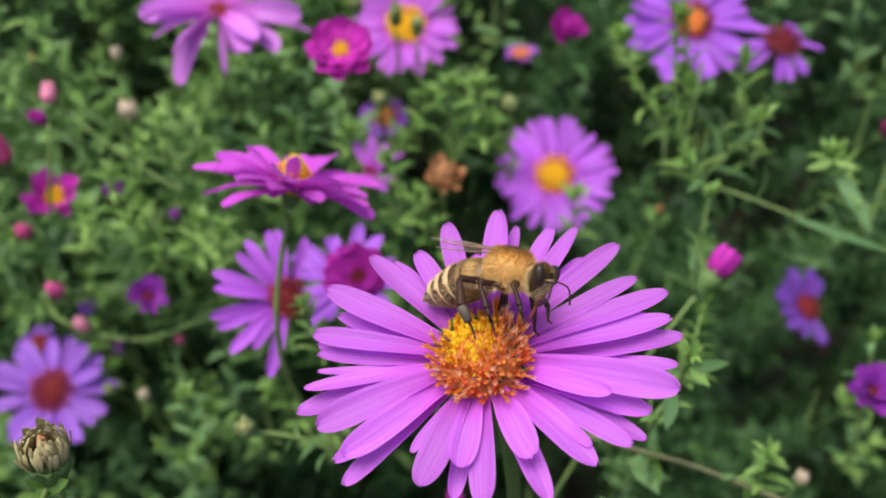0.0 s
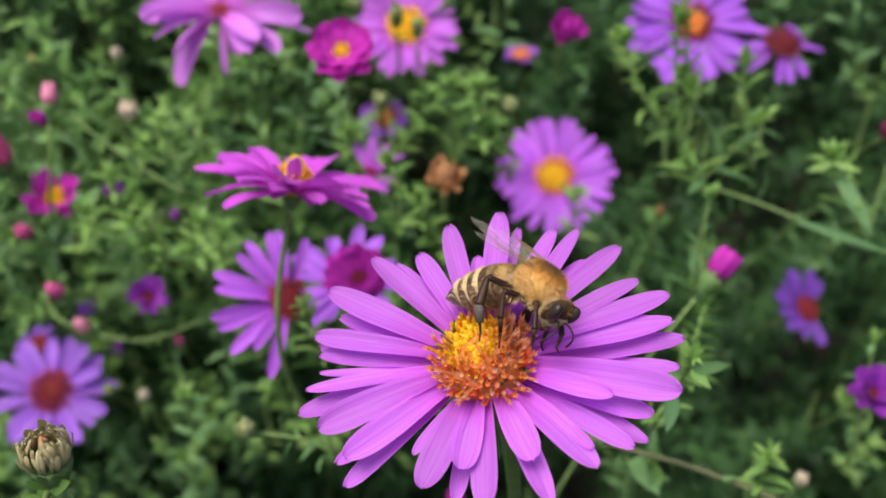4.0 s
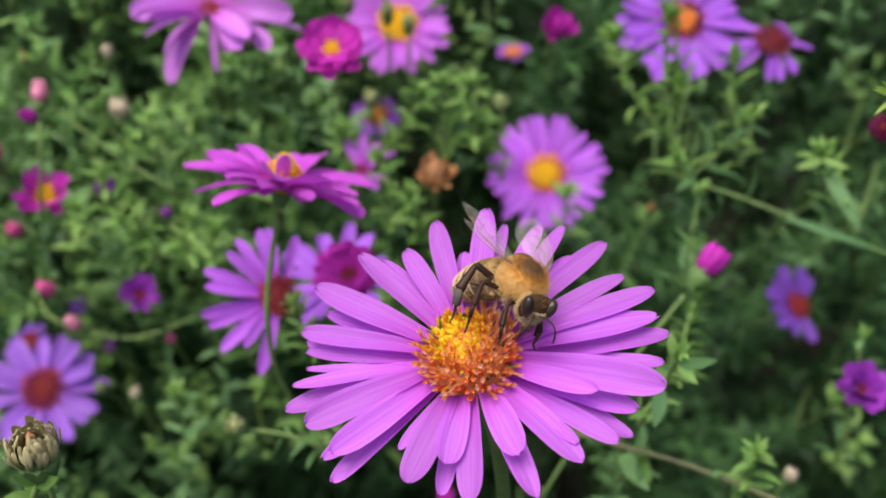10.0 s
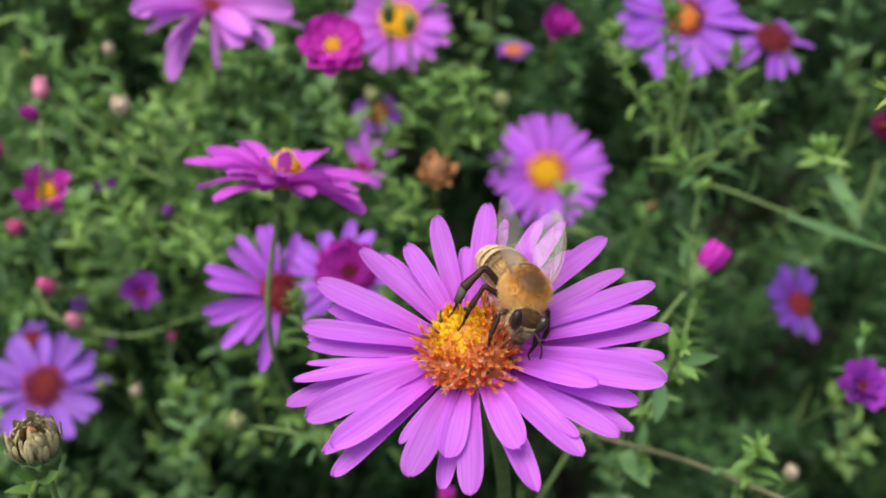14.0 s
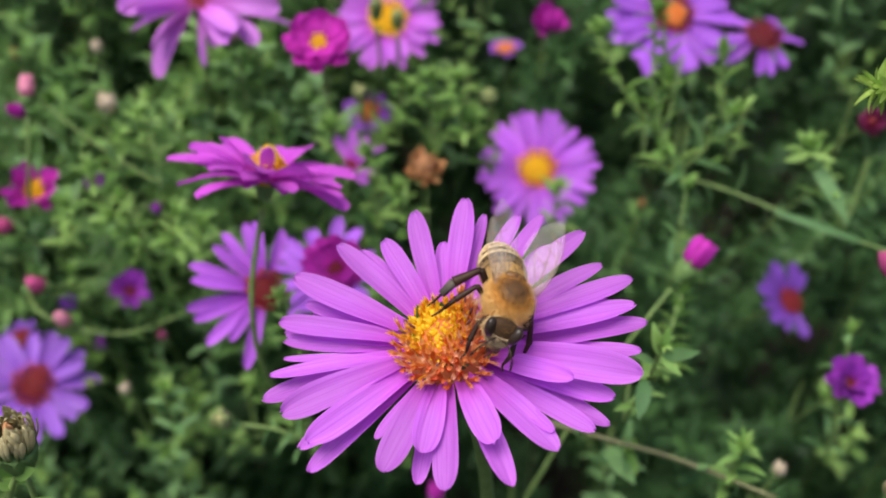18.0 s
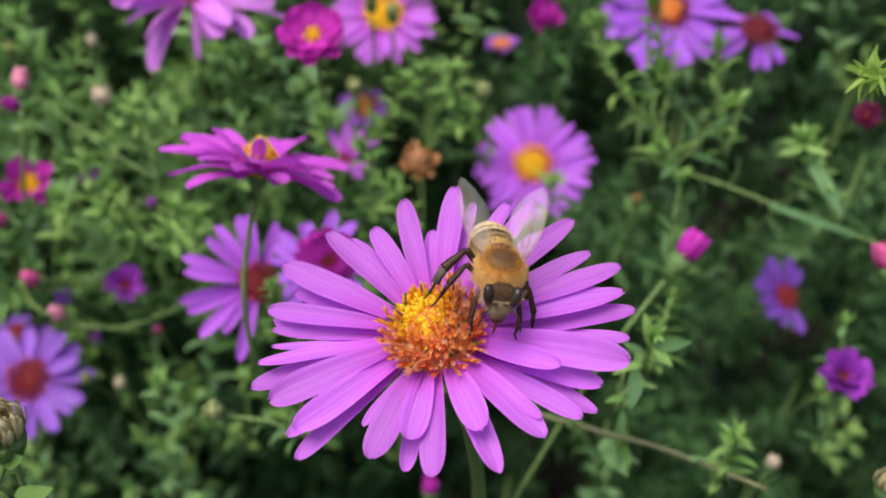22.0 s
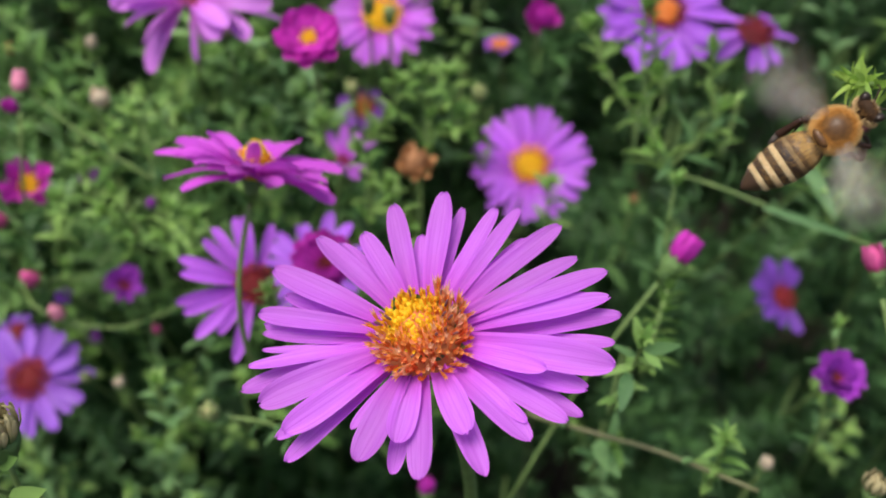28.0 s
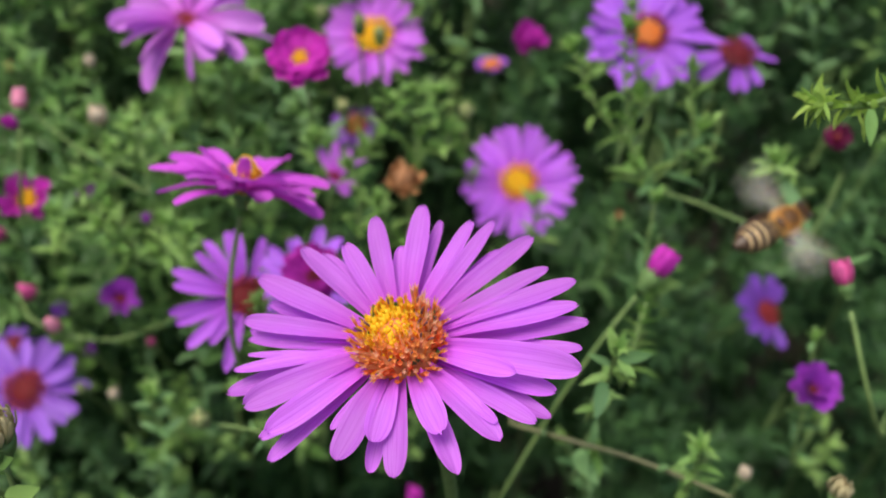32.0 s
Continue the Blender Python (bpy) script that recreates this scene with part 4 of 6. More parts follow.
# ---- leafy shoots that stand out from the mass ----
def shoots():
    say = "leafy green aster shoot"
    shoot(say + " before a violet bloom", ((46.9, 88.0, 507.2), (43.0, 93.6, 516.9), (41.7, 100.7, 526.8), (41.8, 105.4, 535.3)), 8.5, 20, 10, 0.45, 1, True)
    shoot(say, ((45.3, 97.0, 510.6), (36.2, 99.6, 521.0), (31.1, 104.2, 531.0)), 8.0, 14, 12, 0.4, 2, True)
    shoot(say + " with long narrow leaves", ((47.0, 91.8, 504.4), (53.1, 92.3, 512.4), (56.6, 92.3, 519.7)), 9.5, 9, 5, 0.45, 3)
    ob = shoot(say + " with a bright rosette", ((79.4, 80.0, 500.6), (75.2, 84.2, 508.6), (70.9, 85.7, 516.3)), 8.5, 9, 12, 0.5, 4, True)
    leaf_between(ob, (71.6, 84.7, 513.6), (77.9, 74.4, 505.8), 0.75)
    leaf_between(ob, (69.8, 83.4, 516.5), (64.3, 80.8, 516.4), 0.9, True)
    leaf_between(ob, (70.2, 83.4, 516.5), (74.6, 80.8, 516.4), 0.8, True)
    leaf_between(ob, (70.2, 83.4, 516.5), (72.0, 83.7, 519.8), 0.9, True)
    ob = shoot("long arching green aster stalk with few leaves", ((42.3, 99.1, 505.7), (48.8, 92.4, 505.1), (57.6, 86.4, 505.3), (68.2, 79.5, 504.5), (87.8, 70.6, 501.3)), 8, 7, 0, 0.42, 5)
    leaf_between(ob, (64.9, 80.0, 505.1), (83.5, 71.9, 502.8), 0.32)
    shoot(say, ((44.5, 70.7, 494.0), (44.9, 73.4, 504.6), (46.0, 77.7, 512.7)), 7.0, 12, 7, 0.4, 6)
    shoot(say + " under a magenta bud", ((36.4, 44.0, 496.2), (39.0, 48.9, 505.0), (41.5, 54.2, 511.2)), 6.0, 26, 10, 0.5, 7, True)
    ob = shoot(say + " with spreading oval leaves", ((27.0, 26.2, 507.4), (28.9, 24.9, 517.7), (29.1, 22.8, 527.0)), 5.4, 8, 8, 0.4, 8, True)
    leaf_between(ob, (29.1, 21.8, 525.8), (33.5, 19.6, 529.1), 1.0, False, 2)
    leaf_between(ob, (29.1, 21.8, 525.8), (31.3, 18.7, 525.0), 1.0, True, 2)
    leaf_between(ob, (28.1, 23.6, 519.1), (26.1, 17.4, 517.6), 1.1, False, 2)
    leaf_between(ob, (28.8, 22.0, 526.0), (27.4, 23.3, 530.6), 0.9, True)
    leaf_between(ob, (28.8, 22.0, 526.0), (29.8, 22.9, 530.0), 0.9, True)
    leaf_between(ob, (28.3, 22.6, 523.8), (24.8, 22.3, 526.3), 0.9, False)
    shoot(say, ((27.9, 118.2, 469.4), (27.9, 118.0, 476.6), (28.2, 117.3, 483.2)), 8.0, 9, 9, 0.35, 9, True)
    shoot("thin brownish aster stalk with small leaves", ((16.7, 38.4, 492.5), (26.7, 31.5, 496.0), (36.7, 27.1, 496.7), (49.8, 18.6, 498.3)), 5.5, 9, 0, 0.55, 10, False, "aster_shoot", STEM_BROWN)
    shoot(say, ((44.4, 24.2, 490.3), (45.1, 24.2, 497.6), (44.9, 23.5, 504.2)), 6.0, 10, 9, 0.4, 11, True)
    shoot(say, ((76.8, 52.4, 464.8), (77.0, 55.1, 475.4), (77.9, 61.7, 490.6)), 6.5, 12, 6, 0.45, 12)
    shoot(say + " with a bright tip", ((-64.1, 92.1, 482.6), (-67.4, 91.7, 489.5), (-69.4, 90.5, 495.4)), 7.0, 8, 10, 0.4, 13, True)
    shoot("slanting green aster stalk", ((-59.0, 94.9, 500.7), (-70.4, 96.3, 509.7), (-81.2, 98.5, 519.7)), 6.0, 10, 0, 0.5, 14)
    shoot(say + " before a violet bloom", ((-23.6, 45.8, 501.3), (-25.4, 46.2, 507.7), (-26.5, 46.2, 513.5)), 5.5, 14, 9, 0.45, 15, True)
    shoot(say, ((5.4, 108.1, 501.7), (4.2, 109.2, 510.4), (3.2, 109.4, 517.9)), 7.5, 16, 12, 0.4, 16, True)
    shoot(say, ((-14.9, 115.2, 495.3), (-10.2, 116.1, 503.9), (-7.6, 116.5, 511.7)), 7.5, 16, 12, 0.4, 17, True)
    shoot(say, ((-22.7, 111.0, 490.3), (-23.8, 111.2, 498.0), (-24.1, 110.9, 505.0)), 7.5, 16, 12, 0.4, 18, True)
    shoot(say, ((-3.3, 94.5, 485.5), (-7.9, 94.4, 492.7), (-9.2, 94.1, 499.8)), 7.5, 16, 12, 0.4, 19, True)
    shoot(say, ((-57.9, 67.4, 453.2), (-57.2, 64.4, 464.4), (-56.8, 64.3, 471.6)), 7.0, 10, 8, 0.4, 20)
    shoot(say, ((-22.8, 37.2, 488.0), (-28.1, 36.3, 492.9), (-34.8, 35.7, 495.1)), 5.5, 10, 3, 0.45, 21)
    tip = shoot("bright green shoot tip with crowded narrow leaves", ((61.2, 30.8, 563.5), (55.0, 27.9, 563.0), (48.9, 26.5, 564.2), (48.4, 26.6, 564.3)), 4.6, 40, 26, 0.5, 22, True, leaves=BRIGHT)
    for q in ((46.4, 25.4, 565.9), (46.1, 24.9, 565.3), (46.8, 24.3, 564.6), (47.1, 26.0, 566.6), (47.4, 23.6, 563.7), (48.1, 26.8, 567.5), (49.3, 23.3, 563.4), (46.3, 23.9, 567.0), (46.4, 23.0, 565.9)):
        leaf_between(tip, (49.1, 25.8, 564.9), q, 0.9, True, 2, BRIGHT)
    leaf_between(tip, (54.4, 24.8, 564.5), (54.2, 22.0, 561.0), 1.0, True, 2)
    shoot(say + " before a violet bloom", ((46.3, 98.1, 519.3), (44.3, 102.2, 527.2), (42.9, 107.8, 538.3)), 7.5, 16, 10, 0.45, 32, True)
    ob = shoot(say + " with a bright rosette", ((-49.1, -2.7, 529.1), (-47.5, -2.6, 532.2), (-46.4, -3.0, 534.6)), 4.0, 6, 6, 0.5, 23, True)
    leaf_between(ob, (-46.7, -3.5, 534.1), (-42.8, -4.6, 537.2), 1.0, True, 2)
    leaf_between(ob, (-45.1, -6.1, 531.4), (-39.1, -7.4, 535.7), 0.9, True, 2)
    leaf_between(ob, (-46.7, -3.5, 534.1), (-48.1, -4.5, 537.2), 1.0, True, 2)
    shoot(say, ((-96.7, 98.6, 460.9), (-87.8, 94.7, 459.1), (-73.8, 92.5, 459.4), (-57.8, 91.8, 467.5)), 6.0, 12, 5, 0.45, 24)
    shoot(say, ((-79.4, 109.1, 458.6), (-87.5, 106.3, 462.6), (-94.6, 102.1, 465.0)), 5.5, 9, 0, 0.45, 25)
    ob = shoot(say, ((28.2, 35.1, 481.2), (29.2, 34.1, 487.3), (30.3, 32.7, 491.5)), 9.5, 5, 3, 0.45, 26)
    leaf_between(ob, (28.2, 35.3, 488.8), (30.9, 25.4, 491.6), 1.0, False, 2)
    shoot(say, ((-1.9, 113.5, 493.3), (-0.5, 116.5, 504.3), (-2.0, 117.7, 513.1)), 7.5, 16, 12, 0.4, 27, True)
    shoot(say, ((11.7, 111.8, 491.3), (8.2, 112.9, 500.0), (6.4, 112.5, 506.9)), 7.0, 14, 10, 0.4, 28, True)
    shoot(say, ((-14.4, 96.1, 487.4), (-13.0, 98.7, 497.8), (-15.1, 98.7, 505.2)), 7.0, 14, 10, 0.4, 29, True)
    shoot(say, ((-51.3, 111.0, 490.3), (-52.8, 112.0, 499.0), (-53.6, 112.1, 506.4)), 7.5, 16, 10, 0.4, 30)
    shoot(say, ((60.7, 97.9, 504.3), (57.5, 101.5, 515.9), (56.3, 103.9, 526.2)), 7.5, 14, 10, 0.4, 31, True)
    shoot(say + " with a bright tip", ((-66.0, 94.5, 485.5), (-67.4, 94.0, 492.3), (-67.3, 93.2, 498.7)), 7.0, 12, 8, 0.4, 41, True)
    shoot(say + " with a bright tip", ((-73.4, 97.7, 489.3), (-74.3, 97.9, 496.9), (-73.8, 97.2, 503.4)), 7.0, 12, 8, 0.4, 42, True)
    shoot(say + " with a bright tip", ((-58.5, 92.9, 483.6), (-57.9, 92.1, 489.9), (-56.0, 91.1, 496.1)), 7.0, 12, 8, 0.4, 43, True)
    shoot(say + " with a bright tip", ((-82.7, 93.7, 484.6), (-79.7, 93.2, 491.3), (-78.9, 92.4, 497.8)), 7.0, 12, 8, 0.4, 44, True)
    shoot(say, ((-64.1, 105.7, 498.8), (-63.7, 105.3, 505.7), (-63.5, 104.4, 512.0)), 7.0, 12, 8, 0.4, 45, True)
    shoot(say, ((-70.3, 103.3, 496.0), (-70.3, 102.6, 502.5), (-67.8, 101.7, 508.8)), 7.0, 12, 8, 0.4, 46, True)
    shoot(say, ((-50.1, 85.0, 488.9), (-49.6, 83.6, 494.6), (-47.8, 82.5, 500.7)), 6.5, 12, 8, 0.4, 47, True)
    rng = random.Random(77)
    for k in range(310):
        u, v, w = rng.uniform(-0.17, 0.17), rng.uniform(-0.10, 0.115), rng.uniform(-0.025, 0.025)
        tip = FLANK + ALONG * u + UPHILL * v + OUT * w
        if blocked(tip) or dark(tip) or (u > 0.0 and rng.random() < 0.78):
            continue
        lean = Vector((rng.uniform(-0.5, 0.5), rng.uniform(-0.5, 0.1), 1.0)).normalized()
        ln = rng.uniform(0.03, 0.055)
        mid = tip - lean * ln * 0.5 + Vector((rng.uniform(-4, 4), rng.uniform(-4, 4), 0)) * MM
        foot = tip - lean * ln + Vector((0, 0.01, -0.012))
        shoot(say, [tuple(q / MM) for q in (foot, mid, tip)], rng.uniform(6.5, 9.5), 14, 7, 0.4, 200 + k, rng.random() < 0.35)


shoots()


bush_mass()

# ---- the bee ----
def ellipsoid_raw(rx, ry, rz, seg=20, rings=12):
    verts, faces = [], []
    for i in range(rings + 1):
        a = math.pi * i / rings
        for k in range(seg):
            b = 2 * math.pi * k / seg
            verts.append((rx * math.cos(a), ry * math.sin(a) * math.cos(b), rz * math.sin(a) * math.sin(b)))
    for i in range(rings):
        for k in range(seg):
            faces.append((i * seg + k, i * seg + (k + 1) % seg, (i + 1) * seg + (k + 1) % seg, (i + 1) * seg + k))
    return verts, faces


FUR = plain_material("bee_fur", (0.38, 0.21, 0.06), (0.60, 0.38, 0.14), 900, 0.95, 0.2, 0.1)
FUR_PALE = plain_material("bee_pale_fur", (0.46, 0.31, 0.13), (0.68, 0.50, 0.26), 900, 0.95, 0.2, 0.1)
BAND = plain_material("bee_band", (0.46, 0.33, 0.15), (0.70, 0.54, 0.31), 900, 0.95, 0.2, 0.1)
FUR_GREY = plain_material("bee_face_fur", (0.26, 0.19, 0.11), (0.50, 0.38, 0.24), 900, 0.95, 0.2, 0.1)
BAND_DIM = plain_material("bee_dim_band", (0.15, 0.10, 0.05), (0.36, 0.25, 0.13), 900, 0.95, 0.2, 0.1)
TONGUE = plain_material("bee_tongue", (0.12, 0.025, 0.012), (0.25, 0.06, 0.03), 500, 0.4, 0.2, 0.4)
PLATE_BROWN = plain_material("bee_brown_plate", (0.05, 0.028, 0.014), (0.15, 0.085, 0.04), 260, 0.42, 0.25, 0.4)
HEAD = plain_material("bee_head", (0.018, 0.010, 0.006), (0.055, 0.029, 0.014), 700, 0.75, 0.3, 0.15)
FUR_BROWN = plain_material("bee_brown_fur", (0.20, 0.10, 0.028), (0.42, 0.24, 0.075), 900, 0.8, 0.2, 0.2)
CHITIN = plain_material("bee_chitin", (0.02, 0.011, 0.007), (0.05, 0.03, 0.018), 500, 0.45, 0.2, 0.25)
NOTUM = plain_material("bee_notum", (0.07, 0.03, 0.010), (0.15, 0.07, 0.025), 700, 0.4, 0.3, 0.45)
PLATE = plain_material("bee_plate", (0.02, 0.012, 0.008), (0.07, 0.04, 0.022), 260, 0.42, 0.25, 0.4)
LEG = plain_material("bee_leg", (0.016, 0.008, 0.006), (0.05, 0.023, 0.013), 400, 0.45, 0.3, 0.2)
BRUSH = plain_material("bee_leg_brush", (0.04, 0.03, 0.025), (0.11, 0.09, 0.075), 700, 0.8, 0.3, 0.2)
EYE = plain_material("bee_eye", (0.014, 0.010, 0.008), (0.035, 0.022, 0.015), 300, 0.3, 0.05, 0.35)


def thorax_material():
    """Golden fur that turns dark brown on the crown of the thorax."""
    m, nt, bsdf = material("bee_thorax_fur")
    co = nt.nodes.new("ShaderNodeTexCoord")
    d = nt.nodes.new("ShaderNodeVectorMath")
    d.operation = "DISTANCE"
    d.inputs[1].default_value = (0.0007, 0, 0.0023)
    nt.links.new(co.outputs["Object"], d.inputs[0])
    n1 = node(nt, "ShaderNodeTexNoise", Scale=1800.0, Detail=3.0)
    nt.links.new(co.outputs["Object"], n1.inputs["Vector"])
    far = node(nt, "ShaderNodeMapRange")
    far.inputs["From Min"].default_value, far.inputs["From Max"].default_value = 0.0008, 0.0030
    far.inputs["To Max"].default_value = 0.7
    nt.links.new(d.outputs["Value"], far.inputs["Value"])
    add = node(nt, "ShaderNodeMath")
    add.operation = "MULTIPLY_ADD"
    add.inputs[1].default_value = 0.4
    nt.links.new(n1.outputs["Fac"], add.inputs[0])
    nt.links.new(far.outputs[0], add.inputs[2])
    col = ramp(nt, add.outputs[0], [(0.2, (0.09, 0.042, 0.014)), (0.42, (0.20, 0.09, 0.022)), (0.60, (0.48, 0.22, 0.045)), (0.9, (0.72, 0.44, 0.15))])
    nt.links.new(col, bsdf.inputs["Base Color"])
    rough = node(nt, "ShaderNodeMapRange")
    rough.inputs["From Min"].default_value, rough.inputs["From Max"].default_value = 0.2, 0.5
    rough.inputs["To Min"].default_value, rough.inputs["To Max"].default_value = 0.42, 0.92
    nt.links.new(add.outputs[0], rough.inputs["Value"])
    nt.links.new(rough.outputs[0], bsdf.inputs["Roughness"])
    bsdf.inputs["Specular IOR Level"].default_value = 0.3
    return m


THORAX = thorax_material()


def wing_material():
    m, nt, bsdf = material("bee_wing")
    bsdf.inputs["Base Color"].default_value = (0.85, 0.78, 0.70, 1)
    bsdf.inputs["Roughness"].default_value = 0.18
    clear = nt.nodes.new("ShaderNodeBsdfTransparent")
    co = nt.nodes.new("ShaderNodeTexCoord")
    n1 = node(nt, "ShaderNodeTexNoise", Scale=700.0, Detail=2.0)
    nt.links.new(co.outputs["Object"], n1.inputs["Vector"])
    f = node(nt, "ShaderNodeMapRange")
    f.inputs["To Min"].default_value, f.inputs["To Max"].default_value = 0.08, 0.2
    nt.links.new(n1.outputs["Fac"], f.inputs["Value"])
    mix = nt.nodes.new("ShaderNodeMixShader")
    nt.links.new(f.outputs[0], mix.inputs[0])
    nt.links.new(clear.outputs[0], mix.inputs[1])
    nt.links.new(bsdf.outputs[0], mix.inputs[2])
    nt.links.new(mix.outputs[0], nt.nodes["Material Output"].inputs[0])
    return m


WING = wing_material()
VEIN = plain_material("bee_wing_vein", (0.16, 0.085, 0.035), (0.30, 0.17, 0.08), 500, 0.5, 0.0)


def hair_mesh(name, mat, centre, radii, count, length, sweep, seed, keep=lambda n: True, width=0.042):
    """A coat of single hairs over an ellipsoid, swept back along -x."""
    rng = random.Random(seed)
    verts, faces = [], []
    c = Vector(centre)
    while len(faces) < count:
        n = Vector((rng.gauss(0, 1), rng.gauss(0, 1), rng.gauss(0, 1))).normalized()
        if not keep(n):
            continue
        p = c + Vector((n.x * radii[0], n.y * radii[1], n.z * radii[2])) * 0.96
        d = (n + Vector((-sweep, 0, 0)) + Vector((rng.uniform(-0.3, 0.3), rng.uniform(-0.3, 0.3), rng.uniform(-0.3, 0.3)))).normalized()
        side = d.cross(Vector((rng.uniform(-1, 1), rng.uniform(-1, 1), rng.uniform(-1, 1)))).normalized() * width * 0.5
        ln = length * rng.uniform(0.6, 1.2)
        o = len(verts)
        for q in (p - side, p + side, p + d * ln):
            verts.append(tuple(q * MM))
        faces.append((o, o + 1, o + 2))
    return mesh_of(name, verts, faces, mat)


def squashed(name, mat, radii, shape=None, seg=28, rings=18):
    v, f = ellipsoid_raw(*[r * MM for r in radii], seg, rings)
    if shape:
        v = [shape(*p) for p in v]
    return mesh_of(name, v, f, mat)


WAIST = (-1.9, 0.0, -0.2)
LONG = 9.5


def belly(s):
    """Radius and droop of the abdomen from its waist (0) to its tip (1), in mm from the waist."""
    r = 2.38 * math.sin(math.pi * (0.13 + 0.87 * s ** 0.9)) ** 0.7 if s < 0.999 else 0.05
    return max(r, 0.08), -0.15 - 0.55 * s ** 1.5


def abdomen_ring(name, mat, s0, s1, grow, lip=0.06, seg=30, steps=7, edge=0.10, taper=0.0):
    """One plate of the abdomen as a ring between two stations, seen from its waist."""
    verts, faces = [], []
    for i in range(steps + 1):
        s = s0 + (s1 - s0) * i / steps
        r, z = belly(min(s, 1.0))
        g = grow + lip * math.sin(math.pi * min(1.0, i / steps)) * 0.6
        if i in (0, steps):
            g -= edge
        for k in range(seg):
            a = 2 * math.pi * k / seg
            if taper:  # the band thins out down the flanks
                q = s0 + (s1 - s0) * i / steps * max(0.12, min(1.0, 0.75 + taper * math.sin(a)))
                r, z = belly(q)
                verts.append((-LONG * q * MM, (r + g) * math.cos(a) * MM, (z + (r * 0.88 + g) * math.sin(a)) * MM))
                continue
            verts.append((-LONG * s * MM, (r + g) * math.cos(a) * MM, (z + (r * 0.88 + g) * math.sin(a)) * MM))
    for i in range(steps):
        for k in range(seg):
            faces.append((i * seg + k, (i + 1) * seg + k, (i + 1) * seg + (k + 1) % seg, i * seg + (k + 1) % seg))
    return mesh_of(name, verts, faces, mat)


def belly_hairs(name, mat, s0, s1, count, length, seed, lift=0.35, width=0.045, low=-2.0, high=2.0):
    """Short hairs that lie back along a belt of the abdomen; low and high limit the height on its flank."""
    rng = random.Random(seed)
    verts, faces = [], []
    while len(faces) < count:
        s, a = rng.uniform(s0, s1), rng.uniform(0, 2 * math.pi)
        if not low < math.sin(a) < high:
            continue
        r, z = belly(s)
        n = Vector((0, math.cos(a), math.sin(a)))
        p = Vector((-LONG * s, (r + 0.03) * n.y, z + (r * 0.88 + 0.03) * n.z))
        d = (Vector((-1, 0, 0)) + n * lift * rng.uniform(0.5, 1.5) + Vector((0, rng.uniform(-0.3, 0.3), rng.uniform(-0.3, 0.3)))).normalized()
        side = d.cross(n).normalized() * width * 0.5
        o = len(verts)
        for q in (p - side, p + side, p + d * length * rng.uniform(0.6, 1.2)):
            verts.append(tuple(q * MM))
        faces.append((o, o + 1, o + 2))
    return mesh_of(name, verts, faces, mat)


def wing_meshes(length, width, veins):
    """A wing along -x from its hinge; its leading edge lies towards +y."""
    n, m = 14, 5
    verts, faces = [], []

    def edge(s):
        lead = 0.10 * width + 0.28 * width * math.sin(math.pi * min(1, s) ** 0.9)
        trail = -0.05 * width - 0.68 * width * math.sin(math.pi * min(1.0, s ** 1.25 * 0.97)) ** 0.8
        if s > 0.9:
            k = math.sqrt(max(0.0, 1 - ((s - 0.9) / 0.1) ** 2)) * 0.8 + 0.2 * (1 - (s - 0.9) / 0.1)
            mid = (lead + trail) / 2
            lead, trail = mid + (lead - mid) * k, mid + (trail - mid) * k
        return lead, trail
    for i in range(n + 1):
        s = 1 - (1 - i / n) ** 1.4
        lead, trail = edge(s)
        for j in range(m + 1):
            y = lead + (trail - lead) * j / m
            verts.append((-s * length * MM, y * MM, (0.10 * math.sin(j * 2.2) * math.sin(s * 3) + 0.25 * s * s) * MM))
    for i in range(n):
        for j in range(m):
            a0 = i * (m + 1) + j
            faces.append((a0, a0 + 1, a0 + m + 2, a0 + m + 1))
    sheet = mesh_of("wing", verts, faces, WING)
    lines = []
    for v0, v1, s0, s1 in veins:
        pts = []
        for i in range(7):
            s = s0 + (s1 - s0) * i / 6
            lead, trail = edge(s)
            q = v0 + (v1 - v0) * i / 6
            pts.append(Vector((-s * length, lead + (trail - lead) * q, 0.04 + 0.25 * s * s)) * MM)
        t = tube_mesh("vein", VEIN, pts, 0.04 * MM, 0.02 * MM, 4)
        lines.append(([tuple(v.co) for v in t.vertices], [tuple(p.vertices) for p in t.polygons], [(0, 0)] * len(t.vertices)))
    verts, faces, _ = join_raw(lines)
    return sheet, mesh_of("vein", verts, faces, VEIN)


def mirrored(me, name):
    out = me.copy()
    out.name = name
    out.transform(Matrix.Diagonal((1, -1, 1, 1)))
    out.flip_normals()
    return out


NECK = (2.1, 0.0, -0.3)


def face_shape(x, y, z):
    """Narrows the head towards the mouth."""
    k = z / (1.72 * MM)
    return x * (1.0 - 0.12 * abs(k)), y * (1.0 + 0.24 * k - 0.10 * k * k), z


